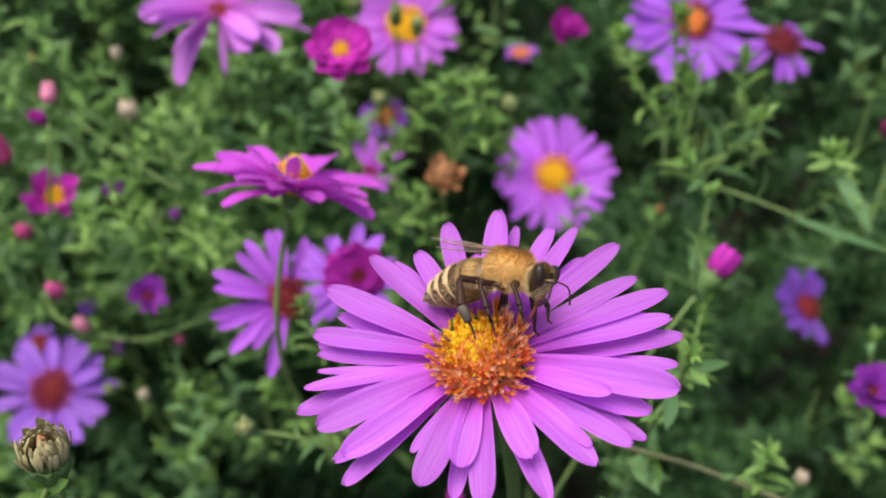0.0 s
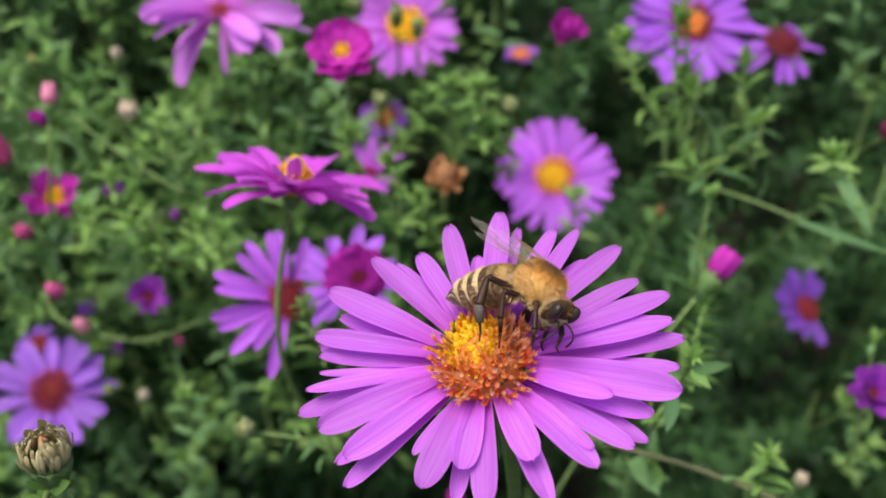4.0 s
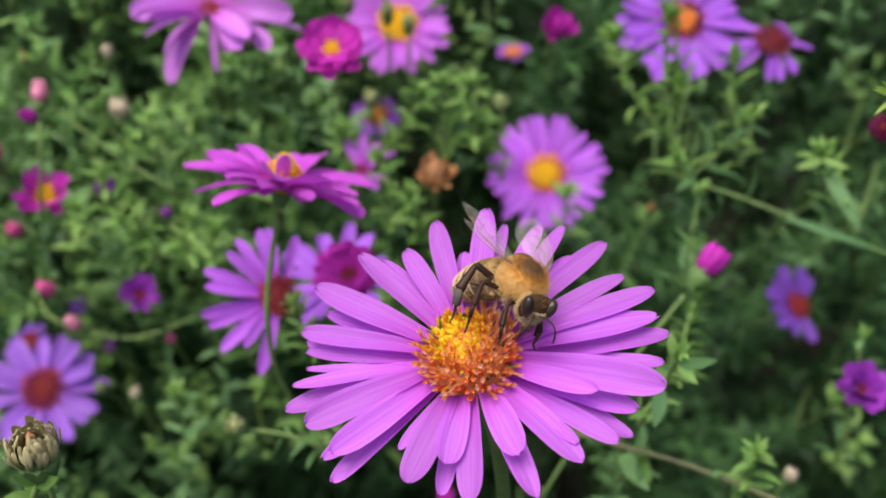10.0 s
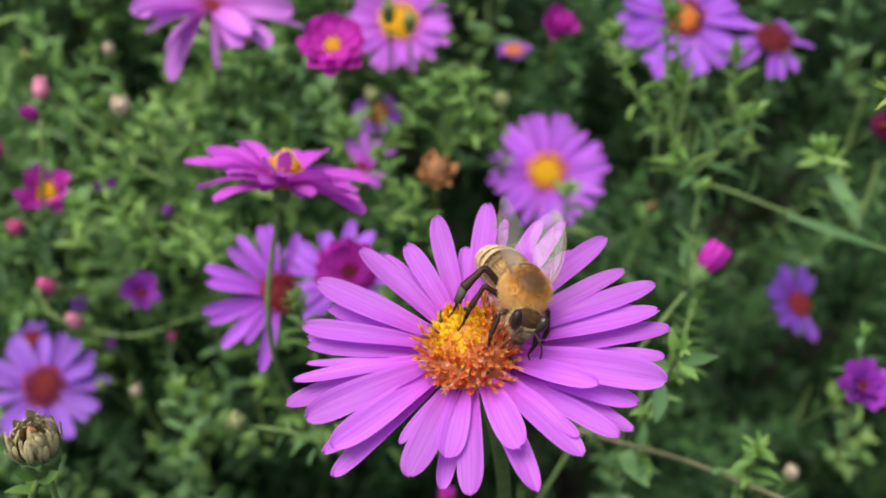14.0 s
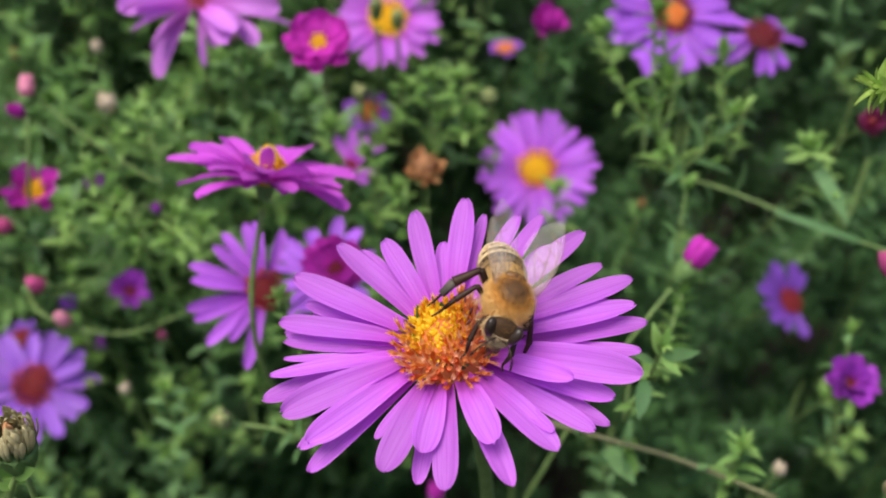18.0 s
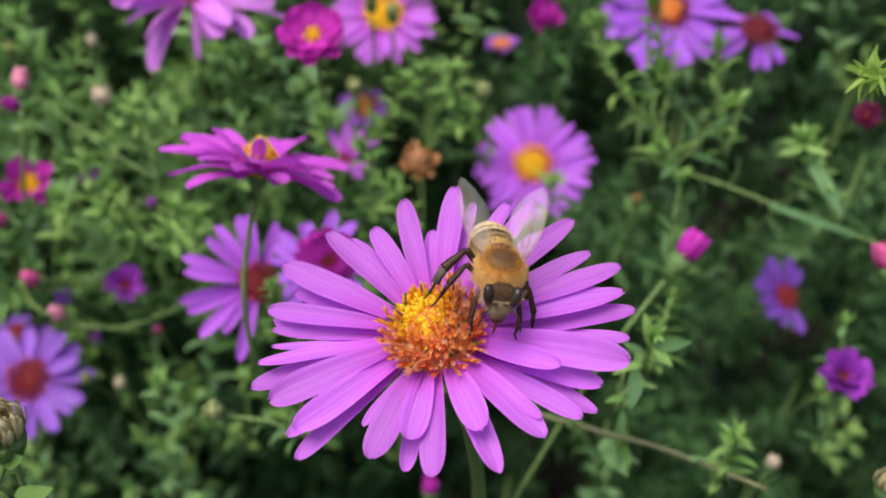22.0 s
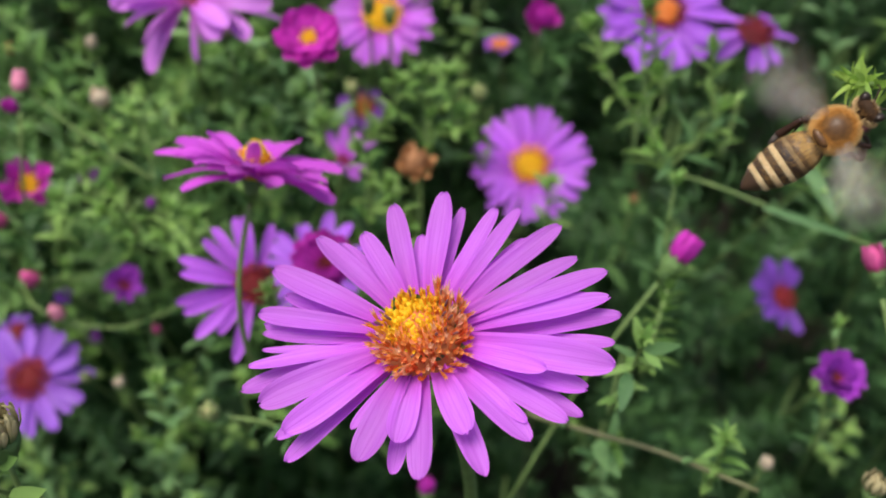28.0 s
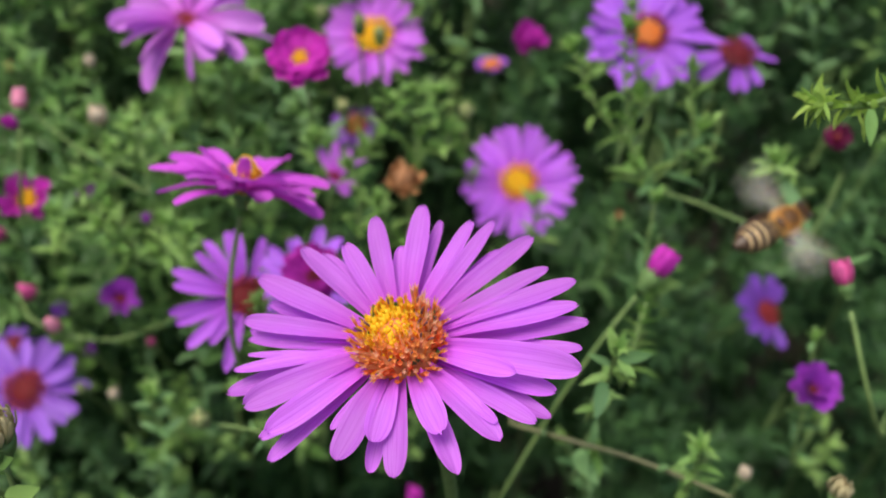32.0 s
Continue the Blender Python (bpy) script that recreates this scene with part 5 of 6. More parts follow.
def build_bee():
    bee = thing("honey_bee", "honey bee with golden fur and dark and cream striped abdomen", "bee")
    bee.matrix_basis = pose(0, 0, 0.558)
    size = (2.35, 2.3, 2.15)
    th = part("thorax", squashed("thorax", THORAX, size), bee, "thorax in golden fur, bare and dark brown on its crown")

    def bald(n):
        return (n - Vector((0.28, 0, 0.96))).length
    part("fur", hair_mesh("fur", THORAX, (0, 0, 0), size, 9000, 0.62, 0.3, 3, lambda n: bald(n) > 0.62, 0.036), th, "golden hairs")
    part("fur", hair_mesh("fur", THORAX, (0, 0, 0), size, 1500, 0.26, 0.6, 8, lambda n: 0.3 < bald(n) < 0.66, 0.032), th, "short brown hairs round the crown")
    part("fur", hair_mesh("fur", FUR_PALE, (0, 0, 0), (2.4, 2.36, 2.18), 1900, 0.6, 0.3, 4, lambda n: n.z < 0.3, 0.034), th, "pale hairs on the sides")
    part("scutellum", squashed("scutellum", NOTUM, (0.55, 1.15, 0.5), None, 16, 10), th, "brown plate behind the crown", pose(-0.0015, 0, 0.00165, 0, -30, 0))

    hd = part("head", squashed("head", HEAD, (1.0, 1.62, 1.72), face_shape), bee, "dark brown head with pale fur on its face", pose(*[v * MM for v in NECK]))
    hd.data.transform(pose(0.0015, 0, -0.0006, 0, 10, 0))
    sk = pose(0.0015, 0, -0.0006, 0, 10, 0)
    part("fur", hair_mesh("fur", FUR_GREY, (0, 0, 0), (1.04, 1.35, 1.7), 1900, 0.34, -0.2, 5, lambda n: n.x > 0.0 and n.z < 0.25 and abs(n.y) < 0.75, 0.034), hd, "pale hairs on the face", sk)
    part("fur", hair_mesh("fur", FUR_PALE, (0, 0, 0), (1.0, 1.66, 1.7), 1500, 0.42, 0.2, 15, lambda n: n.x < 0.1 and n.z < 0.6 and abs(n.y) > 0.3, 0.034), hd, "cream hairs behind the eyes", sk)
    part("fur", hair_mesh("fur", FUR_BROWN, (0, 0, 0), (1.0, 1.3, 1.7), 260, 0.36, 0.2, 9, lambda n: n.z > 0.55 and abs(n.y) < 0.6), hd, "brown hairs between the eyes", sk)
    for side in (1, -1):
        part("eye", squashed("eye", EYE, (0.76, 0.56, 1.16), None, 20, 14), hd, "glossy black eye", sk @ pose(0.00036, 0.00112 * side, 0.00052, -16 * side, 4, 22 * side))
        an = [mm(0.95, 0.3 * side, 0.0), mm(1.5, 0.75 * side, 0.35), mm(2.3, 1.35 * side, 0.15)]
        part("antenna", tube_mesh("antenna", CHITIN, curve_points(an + [mm(2.6, 1.75 * side, -0.6), mm(2.7, 1.95 * side, -1.4)], 5), 0.085 * MM, 0.10 * MM, 6), hd, "", sk)
        md = curve_points([mm(0.5, 0.55 * side, -1.5), mm(0.75, 0.5 * side, -2.0), mm(0.7, 0.1 * side, -2.35)], 4)
        part("mandible", tube_mesh("mandible", NOTUM, md, 0.24 * MM, 0.1 * MM, 6), hd, "", sk)
    part("labrum", squashed("labrum", NOTUM, (0.3, 0.7, 0.35), None, 14, 8), hd, "reddish brown upper lip", sk @ pose(0.00075, 0, -0.00155))
    tg = curve_points([mm(0.45, 0, -1.6), mm(0.5, 0, -2.4), mm(0.35, 0, -3.4), mm(0.0, 0, -4.2)], 5)
    part("proboscis", tube_mesh("proboscis", TONGUE, tg, 0.26 * MM, 0.09 * MM, 6), hd, "reddish brown tongue", sk)

    ab = part("abdomen", abdomen_ring("abdomen", PLATE, 0.0, 1.0, -0.12, 0.0, steps=24), bee, "broad striped abdomen with a dark tip", pose(*[v * MM for v in WAIST]))
    cuts = (0.0, 0.13, 0.28, 0.43, 0.58, 0.73, 1.0)
    for i in range(6):
        part("segment", abdomen_ring("segment", PLATE_BROWN if i < 2 else PLATE, cuts[i], cuts[i + 1], 0.02 - 0.012 * i), ab, "dark brown plate")
        if i:
            w = (0, 0.04, 0.045, 0.058, 0.058, 0.05)[i]
            mat = BAND_DIM if i < 3 else BAND
            part("hair_band", abdomen_ring("hair_band", mat, cuts[i] - 0.008, cuts[i] + w, 0.03, 0.04, steps=4, edge=0.03, taper=0.8), ab, "cream band of short hairs")
            part("hair_band", belly_hairs("hair_band", mat, cuts[i] - 0.01, cuts[i] + w * 0.75, 700, 0.34, 20 + i, 0.12, 0.06, -0.1), ab, "fringe of cream hairs")
    part("fur", belly_hairs("fur", FUR_GREY, 0.05, 0.9, 1100, 0.36, 6, 0.5, 0.036, -2.0, 0.0), ab, "pale hairs on the flanks")
    part("fur", belly_hairs("fur", FUR_BROWN, 0.05, 0.7, 1900, 0.36, 11, 0.4, 0.035), ab, "sparse brown hairs")
    part("fur", belly_hairs("fur", FUR, -0.0, 0.2, 1700, 0.5, 7, 0.5, 0.042, -0.3), ab, "golden hairs at the waist")

    wings, legs = [], []
    fore = wing_meshes(9.8, 3.4, ((0.0, 0.0, 0.02, 0.92), (0.12, 0.1, 0.02, 0.75), (0.3, 0.35, 0.03, 0.8), (0.5, 0.75, 0.03, 0.62), (0.1, 0.55, 0.52, 0.66), (0.12, 0.6, 0.7, 0.84), (0.33, 0.7, 0.4, 0.5)))
    hind = wing_meshes(7.3, 2.5, ((0.05, 0.0, 0.02, 0.9), (0.35, 0.45, 0.03, 0.75), (0.1, 0.5, 0.5, 0.6)))
    for side in (1, -1):
        for nm, (sheet, vein), x, z in (("forewing", fore, 0.3, 1.5), ("hindwing", hind, -0.5, 1.3)):
            a, b = (sheet, vein) if side == 1 else (mirrored(sheet, "wing"), mirrored(vein, "vein"))
            w = part(nm, a, bee, "clear wing with brown veins")
            part("vein", b, w)
            wings.append((w, side, Vector((x, 1.75 * side, z)) * MM, nm))
    plans = (("front", (1.3, 0.9, -1.5), (2.0, 2.0, -1.9), (2.9, 2.3, -3.6), (3.2, 2.0, -5.2), 0.30),
             ("middle", (0.0, 1.2, -1.7), (0.1, 3.1, -1.5), (0.2, 4.0, -4.0), (0.1, 4.3, -6.4), 0.33),
             ("hind", (-1.2, 1.2, -1.6), (-2.6, 2.9, -1.3), (-3.4, 3.6, -4.4), (-3.7, 3.6, -7.6), 0.40))
    for nm, a, b, c, d, r in plans:
        for side in (1, -1):
            if side == -1 and nm == "hind":  # arched over the disc
                b, c, d = (-1.8, 3.2, 0.9), (-0.7, 5.2, -0.8), (0.5, 6.4, -3.4)
            elif side == -1 and nm == "middle":
                b, c, d = (0.0, 3.2, 0.3), (0.8, 4.6, -1.5), (1.2, 5.7, -3.8)
            p = [mm(q[0], q[1] * side, q[2]) for q in (a, b, c, d)]
            o = p[0]
            lg = part("leg", squashed("leg", LEG, (0.5, 0.5, 0.6), None, 10, 8), bee, nm + " leg, dark brown", Matrix.Translation(o))
            fm = part("femur", tube_mesh("femur", LEG, curve_points([p[0] - o, (p[0] + p[1]) / 2 - o + mm(0, 0, 0.15), p[1] - o], 4), r * 0.95 * MM, r * 0.8 * MM, 9), lg)
            mid = (p[0] + p[1]) / 2 - o
            part("fur", hair_mesh("fur", FUR_PALE, mid / MM, (0.75, 0.75, 0.5), 160, 0.5, 0.2, 40 + side, lambda n: n.z < 0.5, 0.035), fm, "pale fringe")
            wide = 1.35 if nm == "hind" else 1.0
            line = curve_points([p[1] - o, (p[1] + p[2]) / 2 - o, p[2] - o], 4)
            part("tibia", tube_mesh("tibia", LEG, line, r * 0.65 * MM, r * wide * MM, 9), lg)
            e = p[2] + (p[3] - p[2]) * 0.52
            part("tarsus", tube_mesh("tarsus", BRUSH if nm == "hind" else LEG, [p[2] - o, p[2].lerp(e, 0.5) - o, e - o], r * (1.2 if nm == "hind" else 0.75) * MM, r * (1.05 if nm == "hind" else 0.6) * MM, 8), lg, "grey pollen brush" if nm == "hind" else "")
            part("foot", tube_mesh("foot", LEG, curve_points([e - o, e.lerp(p[3], 0.6) - o, p[3] - o + mm(0.3, 0.3 * side, -0.05)], 4), 0.17 * MM, 0.08 * MM, 6), lg)
            legs.append((lg, nm, side, o))
    return bee, hd, ab, wings, legs


BEE, BEE_HEAD, BEE_ABDOMEN, WINGS, LEGS = build_bee()


def move_limbs():
    """Wings folded on the back while the bee feeds, and beating in flight; legs drawn in when it leaves."""
    for w, side, hinge, nm in WINGS:
        lag = 0.0 if nm == "forewing" else 8.0
        rows = []
        for t, splay, lift in ((0.0, -4, 8), (1.0, 0, 10), (2.0, 2, 10), (3.5, 4, 8), (5.5, 8, 6), (7.0, 14, 4), (9.0, 18, 6), (11.0, 12, 12), (14.5, 8, 16), (17.0, 9, 18), (21.0, 10, 20), (22.0, 16, 22), (22.4, 30, 26), (22.8, 45, 30), (22.9, 55, 32)):
            rows.append((t, Matrix.Translation(hinge) @ Matrix.Rotation(radians(-(splay + lag * 0.8) * side), 4, "Z") @ Matrix.Rotation(radians(lift - lag * 0.5), 4, "Y") @ Matrix.Rotation(radians((18 if t > 10 else -8) * side), 4, "X")))
        k = 690
        while k <= 961:
            beat, lift = ((0.0, 10.0), (70.0, 36.0), (0.0, 25.0), (-66.0, -12.0))[(k - 1) % 4]
            rows.append(((k - 1) / 30, Matrix.Translation(hinge) @ Matrix.Rotation(radians(-(84 - lag + beat) * side), 4, "Z") @ Matrix.Rotation(radians(lift), 4, "Y")))
            k += 1
        walk(w, rows)
    for lg, nm, side, o in LEGS:
        rest = Matrix.Translation(o)
        swing = {"front": (30, -30), "middle": (55, -20), "hind": (52, -12)}[nm]
        tuck = rest @ Matrix.Rotation(radians(swing[0]), 4, "Y") @ Matrix.Rotation(radians(swing[1] * side), 4, "X")
        step = rest @ Matrix.Rotation(radians((8 if nm == "middle" else -7) * side), 4, "Z")
        if nm != "front" and side == -1:
            hang = rest @ Matrix.Rotation(radians(-24 if nm == "hind" else -10), 4, "Z") @ Matrix.Rotation(radians(44), 4, "X")
            half = rest @ Matrix.Rotation(radians(-12 if nm == "hind" else -4), 4, "Z") @ Matrix.Rotation(radians(24), 4, "X")
            tuck = rest @ Matrix.Rotation(radians(40), 4, "Z") @ Matrix.Rotation(radians(60), 4, "X")
            walk(lg, [(0.0, hang), (5.0, hang), (9.0, hang), (10.5, half), (14.5, half), (17.0, rest), (18.0, rest), (23.0, rest), (24.4, tuck), (32.0, tuck)])
            continue
        walk(lg, [(0.0, rest), (3.5, step), (7.0, rest), (11.0, step), (14.5, rest), (18.0, step), (22.4, rest), (23.6, rest), (24.4, tuck), (32.0, tuck)])


def motions():
    move_limbs()
    walk(BEE, [
        (0, pose(0.00237, 0.00284, 0.55993, -37.0, -25.4, -32.1)),
        (0.5, pose(0.00353, 0.00268, 0.56067, -35.8, -23.3, -32.8)),
        (1, pose(0.00429, 0.00201, 0.56060, -31.7, -14.2, -38.3)),
        (1.5, pose(0.00487, 0.00106, 0.56023, -28.9, -5.8, -44.9)),
        (2, pose(0.00476, 0.00108, 0.55995, -28.4, -6.0, -48.2)),
        (2.5, pose(0.00458, 0.00166, 0.55899, -30.4, -8.5, -49.3)),
        (3, pose(0.00478, 0.00117, 0.55952, -33.6, -9.5, -49.4)),
        (3.5, pose(0.00498, 0.00111, 0.55960, -36.8, -10.3, -49.7)),
        (5.5, pose(0.00481, 0.00152, 0.55993, -36.6, -11.9, -56.1)),
        (6, pose(0.00463, 0.00140, 0.55960, -34.1, -12.3, -62.0)),
        (6.5, pose(0.00451, 0.00226, 0.55891, -33.4, -15.9, -66.3)),
        (7, pose(0.00399, 0.00283, 0.55904, -28.2, -17.5, -69.4)),
        (7.5, pose(0.00415, 0.00244, 0.55957, -28.9, -20.3, -73.4)),
        (8, pose(0.00423, 0.00193, 0.55899, -28.9, -14.3, -78.0)),
        (8.5, pose(0.00359, 0.00139, 0.55951, -26.1, -12.1, -78.9)),
        (9, pose(0.00336, 0.00183, 0.55867, -24.2, -12.3, -78.0)),
        (9.5, pose(0.00385, 0.00156, 0.55923, -25.9, -12.3, -74.2)),
        (10, pose(0.00474, 0.00140, 0.55933, -25.6, -10.4, -70.3)),
        (10.5, pose(0.00489, 0.00069, 0.55809, -26.4, -6.3, -75.5)),
        (11, pose(0.00485, 0.00028, 0.55816, -27.1, -4.1, -77.0)),
        (11.5, pose(0.00488, 0.00002, 0.55909, -27.2, -3.3, -80.2)),
        (12, pose(0.00478, 0.00036, 0.55880, -25.8, -5.0, -84.7)),
        (12.5, pose(0.00458, 0.00030, 0.55857, -23.1, -3.7, -87.8)),
        (13, pose(0.00480, 0.00072, 0.55824, -21.9, -3.8, -85.1)),
        (13.5, pose(0.00481, 0.00029, 0.55848, -20.5, -4.5, -88.2)),
        (14, pose(0.00487, 0.00040, 0.55809, -19.7, -3.2, -87.6)),
        (14.5, pose(0.00506, -0.00010, 0.55860, -19.6, -3.6, -91.3)),
        (16.5, pose(0.00555, -0.00094, 0.55894, -20.0, -5.7, -88.1)),
        (17, pose(0.00525, -0.00119, 0.55787, -20.3, -5.7, -94.5)),
        (18, pose(0.00545, -0.00180, 0.55826, -20.9, -4.4, -96.8)),
        (19, pose(0.00554, -0.00179, 0.55802, -20.6, -4.3, -95.7)),
        (20, pose(0.00526, -0.00167, 0.55757, -17.4, -4.7, -99.9)),
        (20.5, pose(0.00539, -0.00175, 0.55733, -15.0, -5.4, -101.8)),
        (21, pose(0.00538, -0.00126, 0.55701, -13.5, -6.0, -102.1)),
        (21.5, pose(0.00573, -0.00131, 0.55783, -11.3, -5.6, -98.5)),
        (22, pose(0.00593, -0.00011, 0.55877, -8.2, -11.4, -89.1)),
        (22.3, pose(0.00598, 0.00076, 0.55907, -7.9, -14.5, -84.7)),
        (22.6, pose(0.00597, 0.00153, 0.56001, -5.1, -19.5, -81.3)),
        (22.8, pose(0.00593, 0.00169, 0.56024, -5.7, -18.9, -81.1)),
        (23, pose(0.00620, 0.00142, 0.56010, -6.4, -14.5, -82.4)),
        (23.2, pose(0.00585, 0.00151, 0.56098, -4.8, -6.9, -81.2)),
        (23.4, pose(0.00642, 0.00127, 0.56155, -0.9, -0.7, -79.2)),
        (23.6, pose(0.00635, 0.00116, 0.56211, 2.0, -4.6, -86.8)),
        (23.8, pose(0.00652, 0.00168, 0.56328, 3.0, -6.0, -89.9)),
        (24.0, pose(0.00768, 0.00237, 0.56518, 3.2, -1.8, -90.5)),
        (24.2, pose(0.01082, 0.00279, 0.56672, 8.1, 5.1, -84.7)),
        (24.4, pose(0.01466, 0.00370, 0.56828, 9.5, 9.9, -84.0)),
        (24.6, pose(0.01885, 0.00440, 0.56905, 15.3, 10.1, -81.9)),
        (24.8, pose(0.02294, 0.00481, 0.56935, 18.8, 9.5, -83.7)),
        (25.0, pose(0.02674, 0.00487, 0.56940, 19.3, 9.8, -85.0)),
        (25.2, pose(0.03023, 0.00473, 0.56905, 18.6, 10.0, -89.7)),
        (25.4, pose(0.03347, 0.00471, 0.56862, 21.0, 6.3, -85.1)),
        (25.7, pose(0.03850, 0.00460, 0.56800, 28.1, 2.9, -74.0)),
        (26.1, pose(0.04480, 0.00450, 0.56680, 39.5, -7.1, -54.1)),
        (26.6, pose(0.04920, 0.00450, 0.56550, 48.0, -22.7, -32.4)),
        (27.1, pose(0.04860, 0.00600, 0.56480, 50.2, -39.0, -11.5)),
        (27.5, pose(0.04514, 0.00848, 0.56478, 48.1, -47.4, 1.4)),
        (27.7, pose(0.04347, 0.01258, 0.56604, 47.7, -48.1, 1.1)),
        (27.9, pose(0.04323, 0.01533, 0.56554, 47.5, -46.1, 0.6)),
        (28.0, pose(0.04311, 0.01696, 0.56413, 47.4, -43.1, -0.6)),
        (28.2, pose(0.04329, 0.01800, 0.56153, 45.1, -40.1, 0.3)),
        (28.4, pose(0.04302, 0.01893, 0.55732, 42.3, -39.0, 2.5)),
        (28.6, pose(0.04311, 0.02020, 0.55367, 39.2, -38.6, 6.0)),
        (28.8, pose(0.04337, 0.02262, 0.55114, 37.3, -37.1, 7.8)),
        (29.0, pose(0.04431, 0.02487, 0.54845, 36.3, -35.0, 9.2)),
        (29.2, pose(0.04567, 0.02675, 0.54535, 36.3, -33.0, 9.6)),
        (29.4, pose(0.04679, 0.02872, 0.54202, 35.7, -30.8, 10.8)),
        (29.6, pose(0.04847, 0.03056, 0.53863, 35.1, -27.6, 11.4)),
        (29.8, pose(0.05071, 0.03286, 0.53606, 34.2, -25.4, 13.1)),
        (30.0, pose(0.05317, 0.03571, 0.53483, 33.1, -24.4, 15.5)),
        (30.3, pose(0.05553, 0.04102, 0.53515, 31.8, -24.4, 19.8)),
        (30.6, pose(0.05437, 0.04580, 0.53538, 31.1, -23.3, 22.8)),
        (30.9, pose(0.05334, 0.04975, 0.53522, 30.6, -21.2, 24.7)),
        (31.2, pose(0.05337, 0.05261, 0.53461, 30.3, -19.9, 26.1)),
        (31.5, pose(0.05371, 0.05337, 0.53234, 30.1, -18.7, 26.4)),
        (31.8, pose(0.05697, 0.05227, 0.52878, 30.1, -17.4, 25.6)),
        (32.0, pose(0.06059, 0.05172, 0.52731, 30.0, -17.1, 26.0)),
    ])
    walk(BEE_HEAD, [
        (0, pose(0.0021, 0, -0.0003, 0, 10.2, 0.6)),
        (0.5, pose(0.0021, 0, -0.0003, 0, 17.8, -1.5)),
        (1, pose(0.0021, 0, -0.0003, 0, 27.0, -1.9)),
        (1.5, pose(0.0021, 0, -0.0003, 0, 32.8, -2.3)),
        (2.5, pose(0.0021, 0, -0.0003, 0, 31.2, -1.9)),
        (3.5, pose(0.0021, 0, -0.0003, 0, 31.7, -2.3)),
        (5.5, pose(0.0021, 0, -0.0003, 0, 28.2, -2.5)),
        (6.5, pose(0.0021, 0, -0.0003, 0, 16.1, -1.9)),
        (7.5, pose(0.0021, 0, -0.0003, 0, 14.0, -1.8)),
        (8.5, pose(0.0021, 0, -0.0003, 0, 17.7, -1.2)),
        (10, pose(0.0021, 0, -0.0003, 0, 4.9, -0.6)),
        (11, pose(0.0021, 0, -0.0003, 0, 7.4, -0.9)),
        (12, pose(0.0021, 0, -0.0003, 0, 9.5, -1.8)),
        (13, pose(0.0021, 0, -0.0003, 0, 0.5, -1.4)),
        (14.5, pose(0.0021, 0, -0.0003, 0, -1.9, -0.7)),
        (16.5, pose(0.0021, 0, -0.0003, 0, -1.9, -0.3)),
        (18, pose(0.0021, 0, -0.0003, 0, -0.2, -2.0)),
        (20, pose(0.0021, 0, -0.0003, 0, -1.0, -1.9)),
        (21, pose(0.0021, 0, -0.0003, 0, -4.9, -2.6)),
        (22, pose(0.0021, 0, -0.0003, 0, -3.5, -1.4)),
        (22.6, pose(0.0021, 0, -0.0003, 0, -7.0, -0.4)),
        (23.2, pose(0.0021, 0, -0.0003, 0, -10.2, -1.3)),
        (23.6, pose(0.0021, 0, -0.0003, 0, -14.2, -1.1)),
        (24.0, pose(0.0021, 0, -0.0003, 0, -15.5, -1.6)),
        (24.6, pose(0.0021, 0, -0.0003, 0, -14.8, -1.3)),
        (25.4, pose(0.0021, 0, -0.0003, 0, -12.2, -0.6)),
        (27.5, pose(0.0021, 0, -0.0003, 0, 1.8, 0.3)),
        (28.4, pose(0.0021, 0, -0.0003, 0, 10.0, -1.5)),
        (29.4, pose(0.0021, 0, -0.0003, 0, 10.5, 0.2)),
        (30.6, pose(0.0021, 0, -0.0003, 0, 4.0, 0.1)),
        (32.0, pose(0.0021, 0, -0.0003, 0, 4.1, 0.7)),
    ])
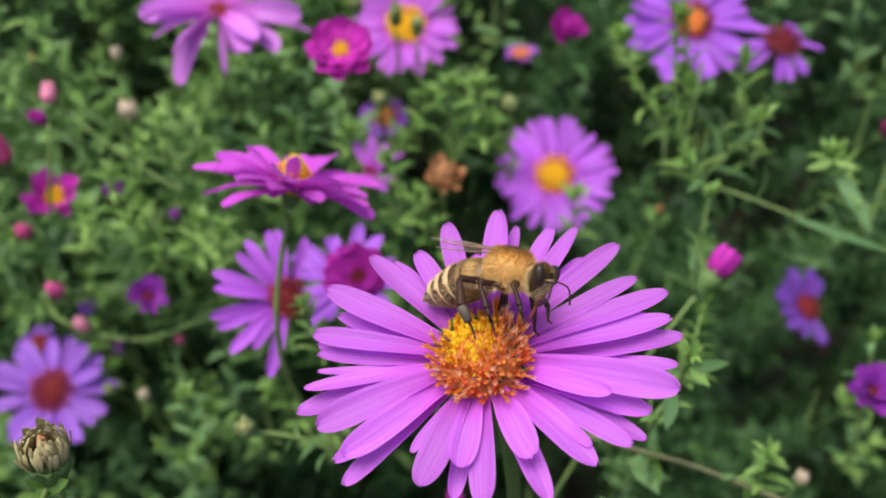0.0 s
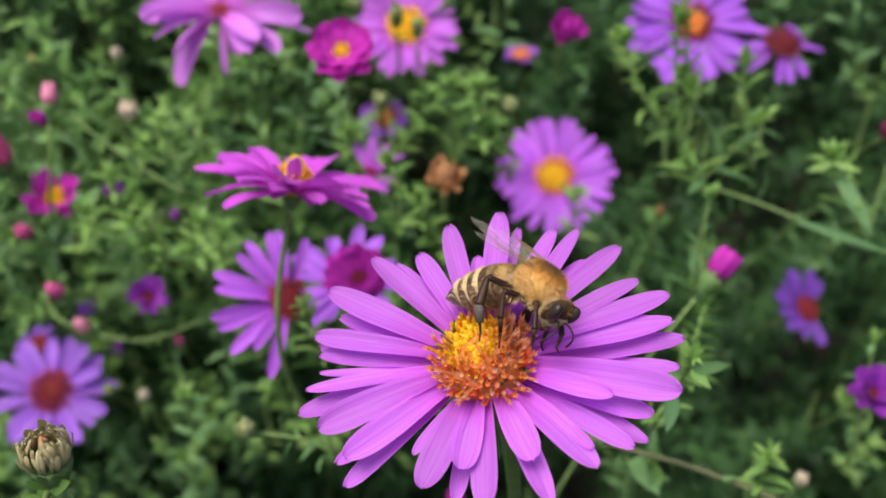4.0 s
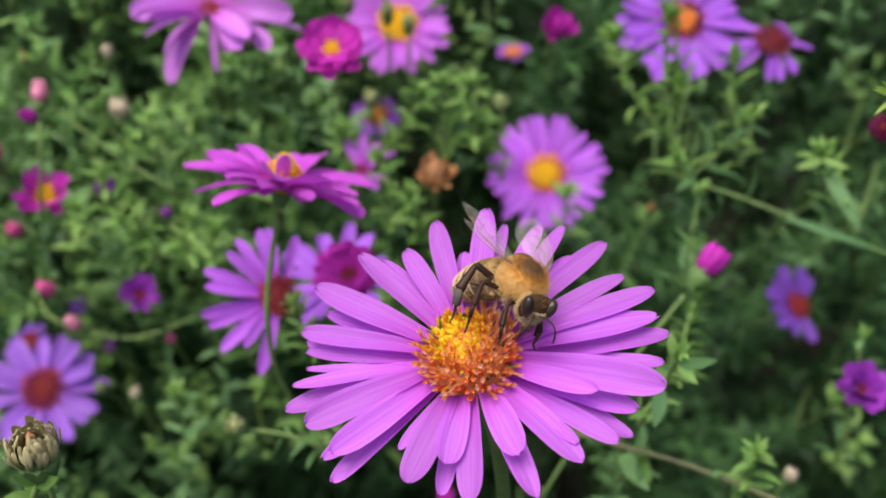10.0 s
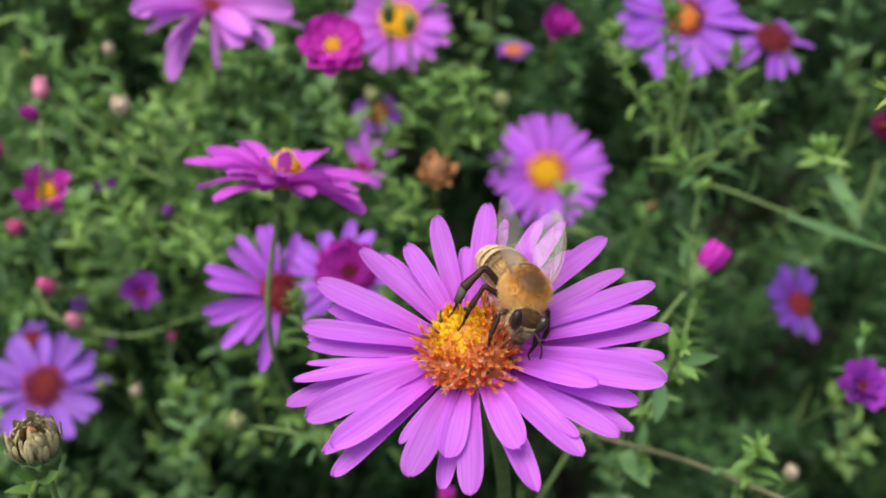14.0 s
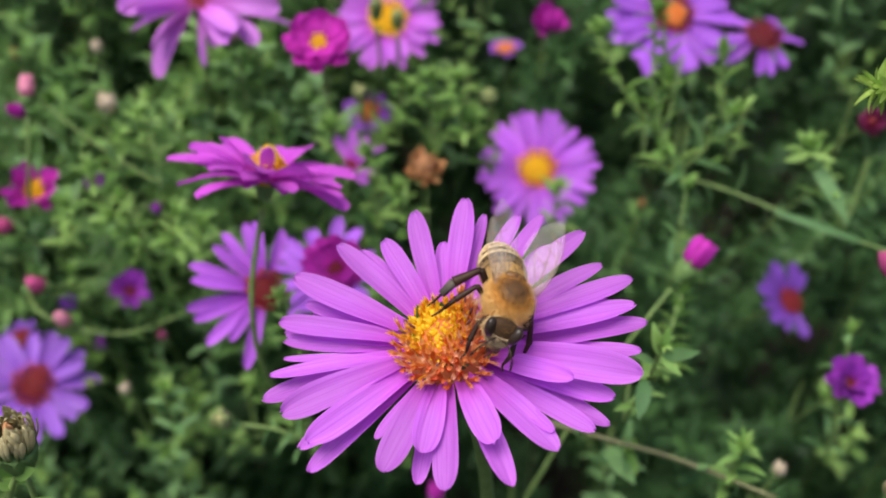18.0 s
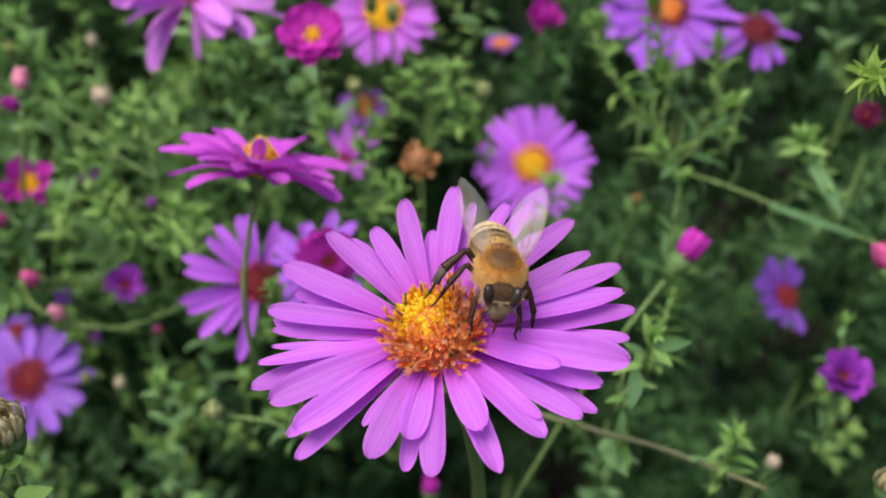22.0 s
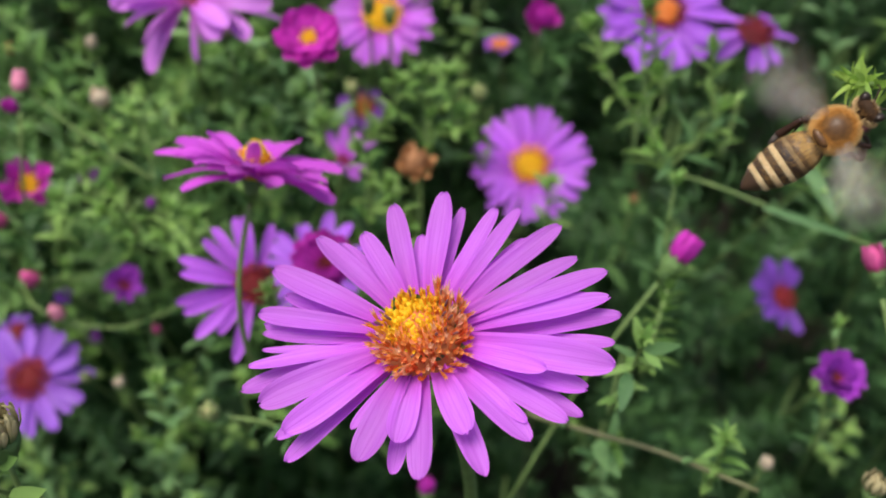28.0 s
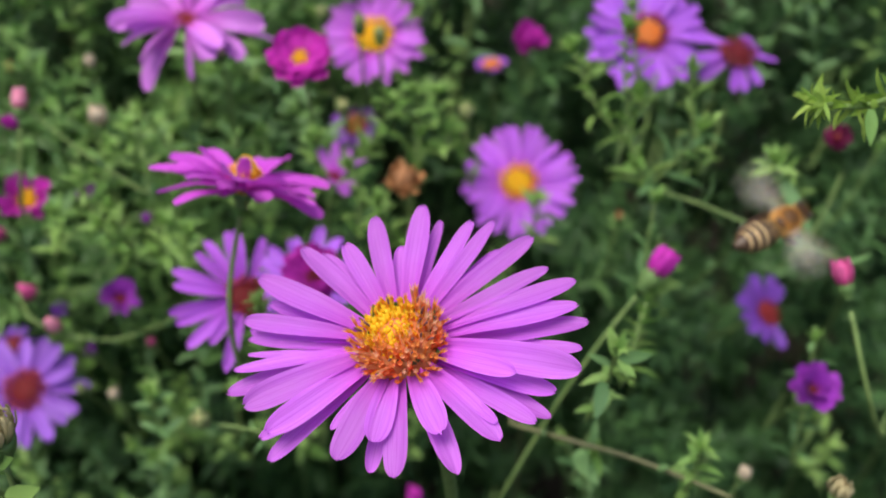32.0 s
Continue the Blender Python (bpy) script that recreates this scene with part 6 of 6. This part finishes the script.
    walk(BEE_ABDOMEN, [
        (0, pose(-0.0019, 0, -0.0002, 0, -14.5, -0.7)),
        (0.5, pose(-0.0019, 0, -0.0002, 0, -19.8, 4.3)),
        (1, pose(-0.0019, 0, -0.0002, 0, -27.6, 6.1)),
        (1.5, pose(-0.0019, 0, -0.0002, 0, -32.9, 6.9)),
        (2.5, pose(-0.0019, 0, -0.0002, 0, -32.1, 5.1)),
        (3.5, pose(-0.0019, 0, -0.0002, 0, -30.9, 6.6)),
        (5.5, pose(-0.0019, 0, -0.0002, 0, -32.9, 8.8)),
        (6.5, pose(-0.0019, 0, -0.0002, 0, -29.1, 7.9)),
        (7.5, pose(-0.0019, 0, -0.0002, 0, -29.4, 9.8)),
        (8.5, pose(-0.0019, 0, -0.0002, 0, -36.1, 8.2)),
        (10, pose(-0.0019, 0, -0.0002, 0, -37.5, 11.9)),
        (11, pose(-0.0019, 0, -0.0002, 0, -37.8, 14.6)),
        (12, pose(-0.0019, 0, -0.0002, 0, -32.8, 15.3)),
        (13, pose(-0.0019, 0, -0.0002, 0, -25.9, 14.6)),
        (14.5, pose(-0.0019, 0, -0.0002, 0, -18.2, 12.0)),
        (16.5, pose(-0.0019, 0, -0.0002, 0, -14.6, 9.4)),
        (18, pose(-0.0019, 0, -0.0002, 0, -9.2, 7.3)),
        (20, pose(-0.0019, 0, -0.0002, 0, -4.5, 4.7)),
        (21, pose(-0.0019, 0, -0.0002, 0, -2.6, 2.5)),
        (22, pose(-0.0019, 0, -0.0002, 0, -3.0, 2.5)),
        (22.6, pose(-0.0019, 0, -0.0002, 0, -6.4, 3.5)),
        (23.2, pose(-0.0019, 0, -0.0002, 0, -8.4, 3.6)),
        (23.6, pose(-0.0019, 0, -0.0002, 0, -8.6, 2.5)),
        (24.0, pose(-0.0019, 0, -0.0002, 0, -9.5, 3.1)),
        (24.6, pose(-0.0019, 0, -0.0002, 0, -5.1, 5.2)),
        (25.4, pose(-0.0019, 0, -0.0002, 0, -0.3, 8.0)),
        (27.5, pose(-0.0019, 0, -0.0002, 0, 9.0, -1.9)),
        (28.4, pose(-0.0019, 0, -0.0002, 0, 4.5, 0.9)),
        (29.4, pose(-0.0019, 0, -0.0002, 0, 9.4, -0.5)),
        (30.6, pose(-0.0019, 0, -0.0002, 0, 23.1, 2.0)),
        (32.0, pose(-0.0019, 0, -0.0002, 0, 22.0, -2.4)),
    ])


motions()
